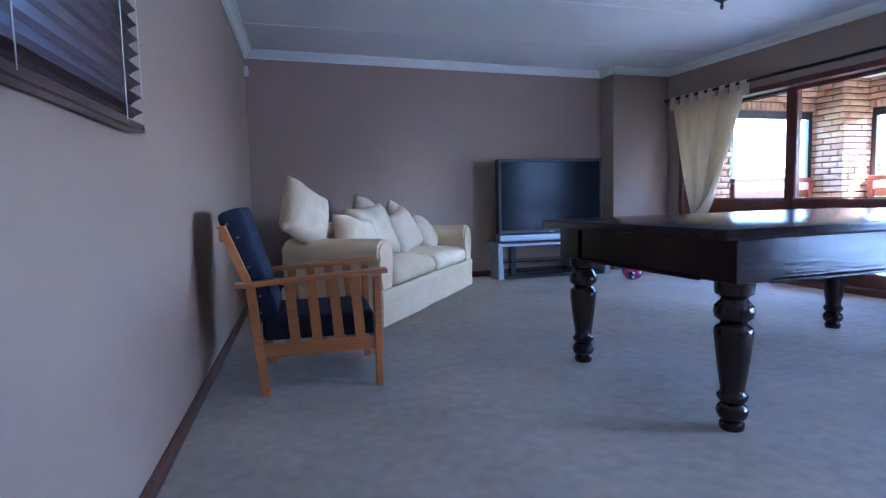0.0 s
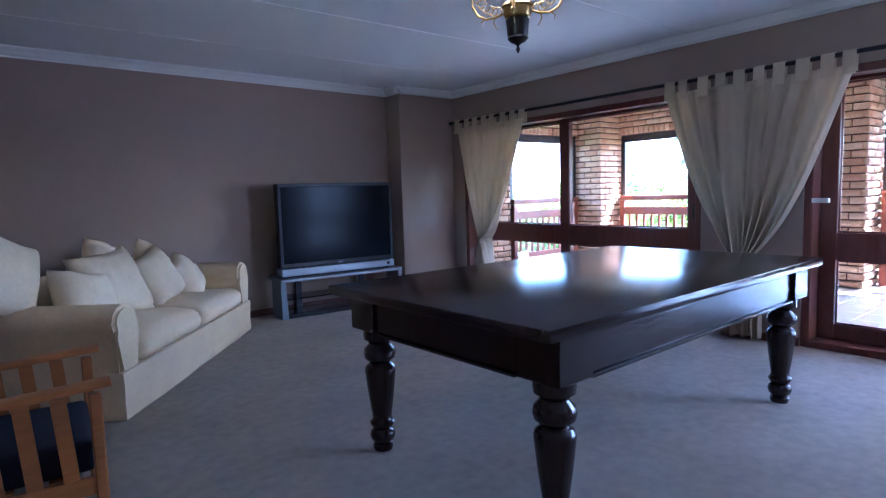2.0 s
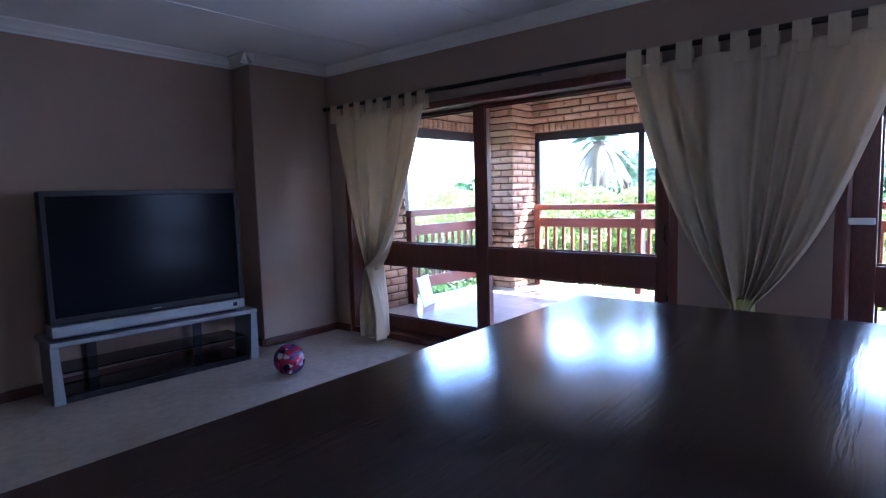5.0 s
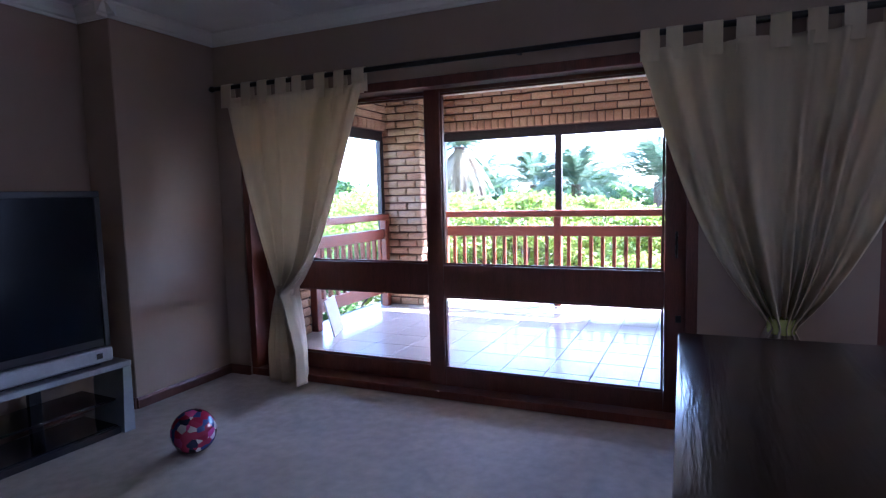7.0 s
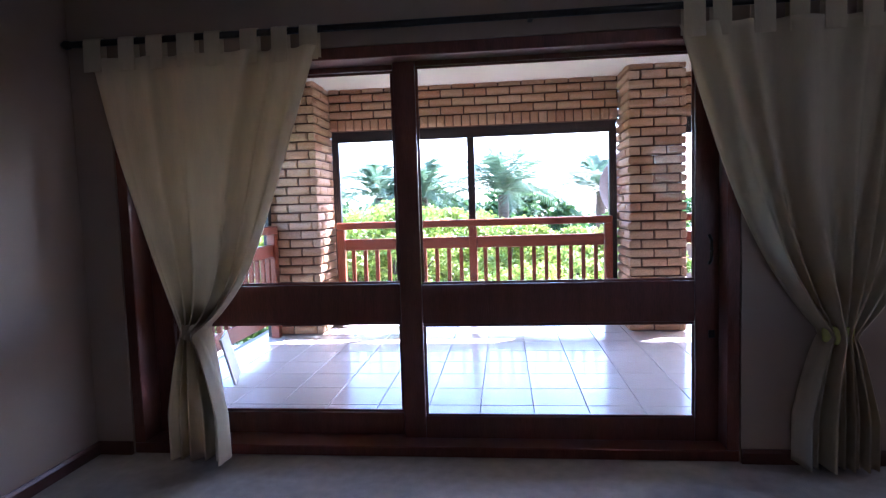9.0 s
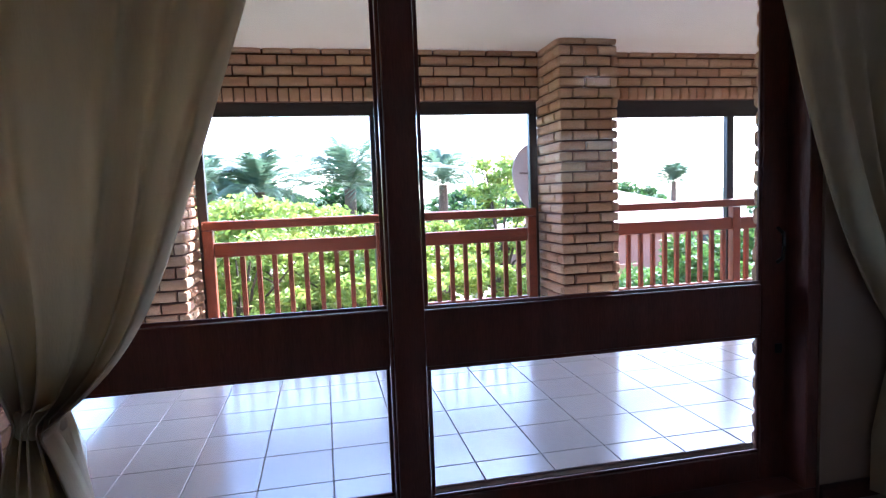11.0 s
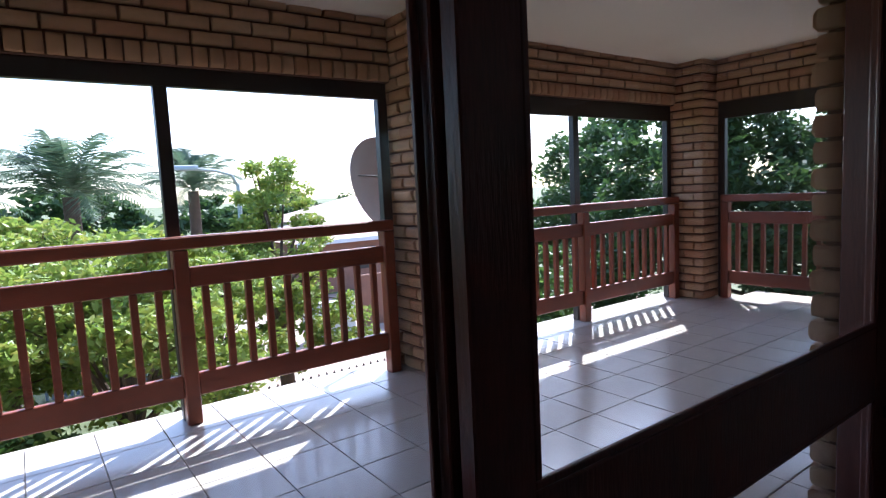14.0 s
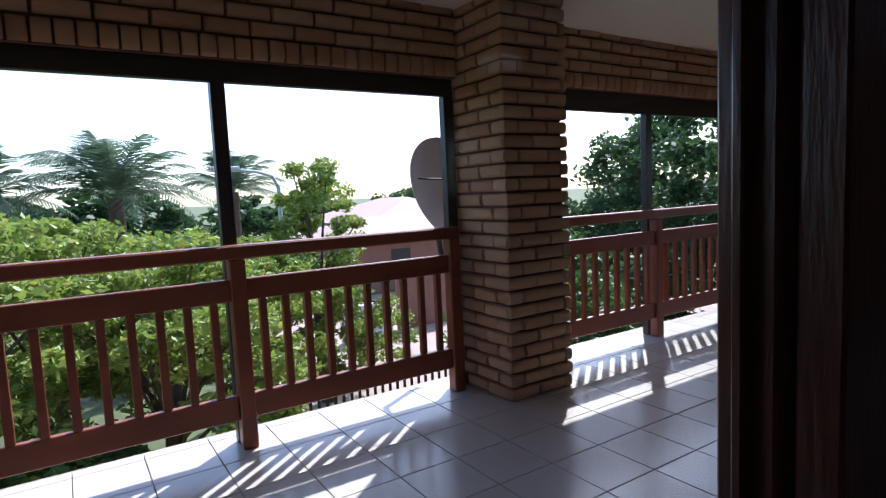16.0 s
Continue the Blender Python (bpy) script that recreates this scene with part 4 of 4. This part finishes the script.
def palm(x, y, crown_z, frond, seed, label, n=34, dry=0):
    rng = random.Random(seed)
    t = thing("palm_tree", pose(x, y, GZ), label, "palm tree", "palms behind the garden")
    cz = crown_z - GZ
    part("trunk", tube([(0, 0, -0.1), (0.1, 0, cz * 0.5), (0, 0, cz)], 0.22, 9, None, 0.75), M_BARK, t, smooth=True)

    def fronds(name, count, lo, hi, mat, droop):
        verts, faces = [], []
        for k in range(count):
            a = 2 * math.pi * (k + rng.random() * 0.6) / count * 3.0
            up = radians(rng.uniform(lo, hi))
            L = frond * rng.uniform(0.8, 1.1)
            way = Vector((math.cos(a), math.sin(a), 0))
            side = Vector((-math.sin(a), math.cos(a), 0))
            prev = None
            m = 26
            for i in range(m + 1):
                s = i / m
                p = way * (L * s * math.cos(up) * (1 - 0.12 * s)) + Vector((0, 0, cz + L * (s * math.sin(up) - droop * s * s)))
                tang = (way * math.cos(up) + Vector((0, 0, math.sin(up) - 2 * droop * s))).normalized()
                w = 0.013 * (1 - s) + 0.004
                b0 = len(verts)
                verts += [tuple(p + side * w), tuple(p - side * w)]
                if prev is not None:
                    faces.append((prev, prev + 1, b0 + 1, b0))
                prev = b0
                if i > 2:
                    ll = frond * 0.22 * math.sin(math.pi * min(1, 0.12 + 0.85 * s)) + 0.05
                    for sg in (-1, 1):
                        d = (side * sg * 0.8 + tang * 0.75 + Vector((0, 0, -0.25 - 0.25 * rng.random()))).normalized() * ll
                        e = tang * 0.028
                        q = len(verts)
                        verts += [tuple(p - e), tuple(p + e), tuple(p + d)]
                        faces.append((q, q + 1, q + 2))
        me = bpy.data.meshes.new(name)
        me.from_pydata(verts, [], faces)
        me.materials.append(mat)
        ob = new(name, me)
        ob.parent = t
    fronds("crown", n, 12, 84, L_PALM, 0.5)
    if dry:
        fronds("dry_fronds", dry, -60, -10, L_DRY, 0.5)
    return t


# yellow-green acacias in front of the balcony
for i, (x, y, h, r) in enumerate(((12.9, 6.3, 4.35, 2.0), (12.6, 4.2, 4.0, 1.7), (13.8, 8.6, 4.4, 2.4), (15.5, 5.4, 4.3, 1.9), (14.8, 11.5, 4.4, 2.8), (16.5, 15.0, 4.5, 3.0), (15.0, 2.6, 3.7, 1.4))):
    tree(x, y, h, r, L_ACACIA, 10 + i, "yellow-green feathery acacia in front of the balcony", per=190, count=100, size=0.05, flat=0.5, top=0.8)
tree(16.6, 0.72, 5.25, 1.6, L_ACACIA, 31, "taller pale acacia beside the street lamp", per=150, count=130, size=0.055, flat=0.6, top=0.5)
tree(11.6, 9.6, 3.3, 1.8, L_SHRUB, 15, "green garden shrub below the balcony", per=130, count=70, size=0.06, top=0.8)
tree(11.2, 5.4, 2.2, 1.2, L_SHRUB, 16, "low green garden shrub below the balcony", per=130, count=60, size=0.06, top=0.8)
# dark trees to the right
tree(14.6, -8.0, 6.4, 3.0, L_DARK, 21, "tall dark green tree beyond the balcony end", per=190, count=160, size=0.075, flat=0.7, top=0.55)
tree(10.5, -5.8, 6.2, 2.6, L_DARK, 22, "dark green tree shading the balcony end", per=190, count=160, size=0.07, flat=0.75, top=0.6)
tree(12.0, -1.4, 3.4, 1.6, L_SHRUB, 23, "dense green shrub under the balcony railing", per=150, count=80, size=0.06, flat=0.7, top=0.7)
tree(14.0, -3.2, 3.5, 1.8, L_SHRUB, 25, "dense green shrub beside the driveway", per=150, count=80, size=0.06, flat=0.7, top=0.7)
tree(7.2, -6.0, 6.2, 2.6, L_DARK, 24, "dark green tree beside the house", per=170, count=130, size=0.07, flat=0.75, top=0.6)
# far trees
for i, (x, y, h, r) in enumerate(((34, 9, 5.3, 4.0), (36, 16, 5.5, 4.5), (33, 25, 5.2, 4.5), (28, 34, 5.0, 4.0), (38, 3.0, 5.4, 4.0), (48, -6, 4.6, 3.5), (55, -14, 4.8, 4.0), (30, 42, 5.0, 4.5), (60, -26, 5.0, 4.5), (20, 40, 5.2, 4.0))):
    tree(x, y, h, r, L_DARK, 40 + i, "distant dark green garden tree", per=60, count=70, size=0.22, flat=0.6, top=0.7)
# palms
palm(20.0, 4.15, 1.6, 3.0, 1, "large feathery date palm behind the acacias", n=40)
palm(20.5, 6.7, 1.6, 2.4, 2, "feathery date palm behind the acacias", n=40)
palm(21.0, 8.2, 1.65, 2.4, 3, "feathery date palm behind the acacias", n=36)
palm(24.0, 0.6, 1.7, 2.6, 4, "feathery date palm behind the street lamp", n=36)
palm(22.0, 10.6, 1.65, 2.4, 7, "feathery date palm behind the acacias", n=36)
palm(17.5, 9.5, 2.75, 1.25, 5, "tall fan palm with hanging dry fronds", n=26, dry=34)
palm(40, -19.3, 1.7, 2.6, 6, "distant rounded green palm crown", n=50)


def street_lamp(m):
    s = thing("street_lamp", m, "grey galvanised street lamp with curved arm", "street lamp")
    part("pole", tube([(0, 0, 0), (0, 0, 4.7)], 0.07, 10, None, 0.7), M_GALV, s, smooth=True)
    part("arm", tube([(0, 0, 4.68), (-0.05, 0.15, 4.95), (-0.1, 0.5, 5.05), (-0.1, 1.0, 5.1)], 0.04, 8), M_GALV, s, smooth=True)
    part("lamp_head", boxed(-0.22, 0.02, 0.9, 1.5, 5.06, 5.18, 0.04, seg=2), M_GALV, s, smooth=True)


street_lamp(pose(18.6, 0.86, GZ + 0.0))


def neighbour(m, wx, wy, wh, rh, roof_mat, wall_mat, label, windows=()):
    h = thing("neighbour_house", m, label, "house")
    part("wall", boxed(-wx, wx, -wy, wy, 0, wh), wall_mat, h)
    bm = bmesh.new()
    o = 0.5
    lo = [bm.verts.new(p) for p in ((-wx - o, -wy - o, wh), (wx + o, -wy - o, wh), (wx + o, wy + o, wh), (-wx - o, wy + o, wh))]
    k = min(wx, wy) * 0.8
    if wx > wy:
        hi = [bm.verts.new((-wx + k, 0, wh + rh)), bm.verts.new((wx - k, 0, wh + rh))]
        fs = ((lo[0], lo[1], hi[1], hi[0]), (lo[1], lo[2], hi[1]), (lo[2], lo[3], hi[0], hi[1]), (lo[3], lo[0], hi[0]))
    else:
        hi = [bm.verts.new((0, -wy + k, wh + rh)), bm.verts.new((0, wy - k, wh + rh))]
        fs = ((lo[0], lo[1], hi[0]), (lo[1], lo[2], hi[1], hi[0]), (lo[2], lo[3], hi[1]), (lo[3], lo[0], hi[0], hi[1]))
    for f in fs:
        bm.faces.new(f)
    bm.faces.new(lo[::-1])
    part("roof", bm, roof_mat, h)
    part("fascia", boxed(-wx - o - 0.02, -wx - o + 0.02, -wy - o, wy + o, wh - 0.12, wh + 0.06), M_WHITEWALL, h)
    for y in windows:
        win = part("window", boxed(-wx - 0.03, -wx - 0.005, y - 0.5, y + 0.5, 0.9, 1.9), M_STEEL, h)
    return h


neighbour(pose(32, -11.3, GZ), 3.5, 6.5, 2.35, 1.0, M_ROOF, M_HOUSEWALL, "brown house with pinkish tiled roof", (-2.5, 3.5))
neighbour(pose(33, 13, GZ), 5, 4, 2.7, 1.3, M_ROOFBLUE, M_WHITEWALL, "pale house with blue-grey roof behind the trees", (0.0,))
neighbour(pose(44, -16, GZ), 6, 5, 2.6, 1.6, M_ROOF, M_WHITEWALL, "distant house with brown roof")

gw = part("garden_wall", boxed(20.7, 20.95, -3.1, -1.45, GZ, GZ + 1.12, 0.02), M_WHITEWALL)
tagged(gw, "white plastered garden wall along the driveway", "garden wall")
gt = part("garage_door", boxed(21.3, 21.4, -5.7, -3.6, GZ, GZ + 1.72, 0.02), M_HOUSEWALL)
tagged(gt, "brown wooden driveway gate of the neighbour", "gate")
def palisade(m, length, height, step, mat, label):
    """A steel fence of upright pales on two rails, along local y from 0."""
    f = thing("palisade_fence", m, label, "fence")
    for z in (height * 0.22, height * 0.78):
        part("fence_rail", boxed(-0.02, 0.02, 0, length, z, z + 0.05, 0.003), mat, f)
    pale = part("fence_pale", prism([(-0.03, 0), (0.03, 0), (0.03, height - 0.06), (0, height), (-0.03, height - 0.06)], -0.036, -0.022, axis="x"), mat, f)
    pale.location.y = 0.05
    for k in range(1, int((length - 0.05) / step)):
        o = new("fence_pale", pale.data)
        o.parent, o.location = f, (0, 0.05 + step * k, 0)


palisade(pose(20.4, 1.6, GZ), 3.6, 1.1, 0.12, M_FENCE, "blue-grey steel palisade fence at the street")
palisade(pose(15.0, -2.3, GZ), 4.2, 0.9, 0.165, M_STEEL, "low dark steel palisade fence along the driveway")


def satellite_dish(m):
    d = thing("satellite_dish", m, "weathered grey satellite dish on a bracket beside the brick pier", "satellite dish")
    bm = bmesh.new()
    rings = []
    for i in range(9):
        q = i / 8
        rings.append([bm.verts.new((0.42 * q * math.cos(2 * math.pi * k / 40), 0.42 * q * math.sin(2 * math.pi * k / 40), 0.09 * q * q)) for k in range(40)])
    for a, b in zip(rings, rings[1:]):
        for k in range(40):
            bm.faces.new((a[k], a[(k + 1) % 40], b[(k + 1) % 40], b[k]))
    bmesh.ops.remove_doubles(bm, verts=bm.verts[:], dist=1e-5)
    bmesh.ops.solidify(bm, geom=bm.faces[:], thickness=0.008)
    part("reflector", bm, M_DISH, d, smooth=True)
    part("feed_arm", tube([(0.0, -0.44, 0.07), (0.0, -0.30, 0.35), (0.0, -0.1, 0.50)], 0.012, 8), M_STEEL, d, smooth=True)
    for sx in (-1, 1):
        part("stay", tube([(sx * 0.3, 0.1, 0.06), (0.0, -0.1, 0.50)], 0.006, 6), M_STEEL, d)
    part("receiver", lathe([(0.02, 0), (0.03, 0.02), (0.03, 0.08), (0.015, 0.1)], 14, m=Matrix.Translation((0, -0.1, 0.46))), M_WHITE, d, smooth=True)
    part("bracket", tube([(0, 0, -0.01), (0, -0.05, -0.15), (0, -0.5, -0.22)], 0.022, 8), M_STEEL, d, smooth=True)
    return d


satellite_dish(Matrix.Translation((8.66, 2.74, 1.38)) @ look((0, 0, 0), (-1.0, -0.25, 0.35)).to_3x3().to_4x4() @ Matrix.Rotation(math.pi, 4, "Y"))

# ---- bricks and tiles ----
brick_rng = random.Random(77)


def brick_mesh(seed):
    """A rough pillow-faced brick one unit in size, its face towards -y."""
    rng = random.Random(seed)
    bm = bmesh.new()
    bmesh.ops.create_cube(bm, size=1.0)
    bmesh.ops.subdivide_edges(bm, edges=bm.edges[:], cuts=2, use_grid_fill=True)
    drop = [f for f in bm.faces if all(v.co.y > 0.49 for v in f.verts)]
    bmesh.ops.delete(bm, geom=drop, context="FACES")
    for v in bm.verts:
        x, y, z = v.co
        if y < -0.4:
            ex, ez = abs(x) > 0.4, abs(z) > 0.4
            v.co.y += 0.10 * ex + 0.14 * ez + rng.uniform(-0.07, 0.05)
            if ex:
                v.co.x *= rng.uniform(0.95, 0.985)
            else:
                v.co.x *= 1.9
            if ez:
                v.co.z *= rng.uniform(0.84, 0.96)
            else:
                v.co.z *= 1.5
        else:
            if abs(x) < 0.4:
                v.co.x *= 1.9
            v.co.x += rng.uniform(-0.01, 0.01)
            v.co.z *= rng.uniform(0.95, 1.0)
    bmesh.ops.recalc_face_normals(bm, faces=bm.faces[:])
    me = bpy.data.meshes.new("brick")
    bm.to_mesh(me)
    bm.free()
    me.materials.append(M_BRICK)
    me.shade_smooth()
    me.set_sharp_from_angle(angle=radians(55))
    return me


BRICK_MESHES = [brick_mesh(i) for i in range(8)]
COURSE = 0.0853


def lay(parent, p, turn, length, depth, height):
    """One brick: p is the middle of its face, turn the heading of its run in degrees (the face looks to the right of it)."""
    o = new("brick", brick_rng.choice(BRICK_MESHES))
    o.parent = parent
    o.matrix_parent_inverse = Matrix()
    proud = brick_rng.uniform(-0.006, 0.008)
    m = pose(p[0], p[1], p[2], 0, 0, turn + brick_rng.uniform(-0.8, 0.8)) @ Matrix.Translation((0, depth / 2 - proud, 0))
    flip = -1 if brick_rng.random() < 0.5 else 1
    o.matrix_basis = m @ Matrix.Diagonal((flip * length, depth, height, 1))
    return o


def brick_run(parent, p, q, z0, courses, shift=0, skip_rowlock=True, depth=0.06):
    """Stretcher courses along the face from p to q, the face looking to the right of the way."""
    p, q = Vector((*p, 0)), Vector((*q, 0))
    way = q - p
    L = way.length
    way.normalize()
    turn = math.degrees(math.atan2(way.y, way.x))
    for c in range(courses):
        z = z0 + (c + 0.5) * COURSE
        s = 0.0 if (c + shift) % 2 == 0 else -0.116
        n = 0
        while s < L - 0.02:
            a, b = max(0, s), min(L, s + 0.232)
            if b - a > 0.03:
                mid = p + way * ((a + b) / 2)
                lay(parent, (mid.x, mid.y, z), turn, b - a - 0.015, depth, COURSE - 0.014)
            s += 0.232


def rowlock(parent, p, q, z0, depth=0.07):
    p, q = Vector((*p, 0)), Vector((*q, 0))
    way = q - p
    L = way.length
    way.normalize()
    turn = math.degrees(math.atan2(way.y, way.x))
    n = round(L / 0.0853)
    for i in range(n):
        mid = p + way * ((i + 0.5) * L / n)
        lay(parent, (mid.x, mid.y, z0 + 0.055), turn, L / n - 0.012, depth, 0.108)


def masonry(name, x0, x1, y0, y1, z0, z1, label, category):
    ob = part(name, boxed(x0, x1, y0, y1, z0, z1), M_MORTAR)
    return tagged(ob, label, category, kind="structure")


I = 0.034
NC = 29
# piers
for name, (x0, x1, y0, y1), faces in (
    ("pillar_brick_1", (7.60, 8.20, 2.49, 3.01), "wns"),
    ("pillar_brick_2", (7.56, 8.20, 5.92, 6.46), "ws"),
    ("pillar_brick_3", (7.74, 8.20, -0.80, -0.45), "wn"),
):
    pr = masonry(name, x0 + I, x1, y0 + I if "s" in faces else y0, y1 - I if "n" in faces else y1, DZ, BC, "square pier of rough tan and orange clinker brick", "brick pier")
    if "w" in faces:
        brick_run(pr, (x0, y1), (x0, y0), DZ, NC, 0)
    if "n" in faces:
        brick_run(pr, (x1, y1), (x0, y1), DZ, NC, 1)
    if "s" in faces:
        brick_run(pr, (x0, y0), (x1, y0), DZ, NC, 1)
# beams over the bays
for name, p, q, core in (
    ("wall_beam_1", (8.03, 5.92), (8.03, 3.01), (8.03 + I, 8.28, 3.01, 5.92)),
    ("wall_beam_2", (8.03, 2.49), (8.03, -0.45), (8.03 + I, 8.28, -0.45, 2.49)),
    ("wall_beam_3", (7.74, -0.68), (5.40, -0.68), (5.40, 7.74, -0.95, -0.68 - I)),
    ("wall_beam_4", (5.40, 6.34), (7.56, 6.34), (5.40, 7.56, 6.34 + I, 6.60)),
):
    bmn = masonry(name, *core, 2.106, BC, "rough clinker brick beam with an upright brick course below", "brick beam")
    rowlock(bmn, p, q, 2.11)
    brick_run(bmn, p, q, 2.225, 4)
# end wall stubs below the end beams
st = masonry("wall_stub_1", 5.40, 6.02, 6.34 + I, 6.60, DZ, 2.10, "short clinker brick wall at the balcony end", "brick wall")
brick_run(st, (5.40, 6.34), (6.02, 6.34), DZ, 23)
st = masonry("wall_stub_2", 5.40, 5.94, -0.95, -0.68 - I, DZ, 2.10, "short clinker brick wall at the balcony end", "brick wall")
brick_run(st, (5.94, -0.68), (5.40, -0.68), DZ, 23)

# outer brick leaf round the doors
for name, (y0, y1) in (("wall_outer_1", (D2[1] - 0.03, D1[0] + 0.03)), ("wall_outer_2", (D1[1] - 0.03, 7.0)), ("wall_outer_3", (-2.5, D2[0] + 0.03))):
    ow = masonry(name, 5.295, 5.39 - I, y0 + I, y1 - I, -0.02, BC, "rough clinker brick outer leaf beside the sliding door", "brick wall")
    if name != "wall_outer_3":
        brick_run(ow, (5.39, y0), (5.39, y1), DZ - 0.0853, NC + 1)
        brick_run(ow, (5.39, y1), (5.295, y1), DZ - 0.0853, 25, 1)
        brick_run(ow, (5.295, y0), (5.39, y0), DZ - 0.0853, 25, 1)
for name, (y0, y1) in (("wall_lintel_1", D1), ("wall_lintel_2", D2)):
    masonry(name, 5.295, 5.39, y0 + 0.0, y1 - 0.0, DTOP, BC, "brick lintel over the sliding door", "brick wall")
masonry("wall_core", 5.155, 5.29, D2[1] + 0.002, D1[0] - 0.002, 0, BC, "solid wall core between the two doors", "wall")
masonry("wall_core", 5.155, 5.29, D1[1] + 0.002, 7.1, 0, BC, "solid wall core beside the door", "wall")
masonry("wall_core", 5.155, 5.29, -2.4, D2[0] - 0.002, 0, BC, "solid wall core beside the door", "wall")
masonry("wall_core", 5.155, 5.29, D2[0], D1[1], DTOP + 0.002, BC, "solid wall core over the doors", "wall")

# balcony tiles
PX, PY = 0.33, 0.317


def tile_mesh(width):
    bm = boxed(-width / 2 + 0.002, width / 2 - 0.002, -PY / 2 + 0.002, PY / 2 - 0.002, -0.011, 0.0, 0.0025)
    bmesh.ops.recalc_face_normals(bm, faces=bm.faces[:])
    me = bpy.data.meshes.new("tile")
    bm.to_mesh(me)
    bm.free()
    me.materials.append(M_TILE)
    return me


# whole tiles and the cut rows along the house and the outer edge
ROWS = [(5.58 + PX * i, 5.58 + PX * (i + 1)) for i in range(8)]
whole = tile_mesh(PX)
for a, b, me in [(5.41, 5.58, tile_mesh(0.17))] + [(a, b, whole) for a, b in ROWS] + [(8.22, 8.295, tile_mesh(0.075))]:
    for j in range(-13, 12):
        y = 3.045 + PY * (j + 0.5)
        if -0.985 < y - PY / 2 and y + PY / 2 < 6.63:
            o = new("tile", me)
            o.parent = slab
            o.location = ((a + b) / 2, y, DZ)
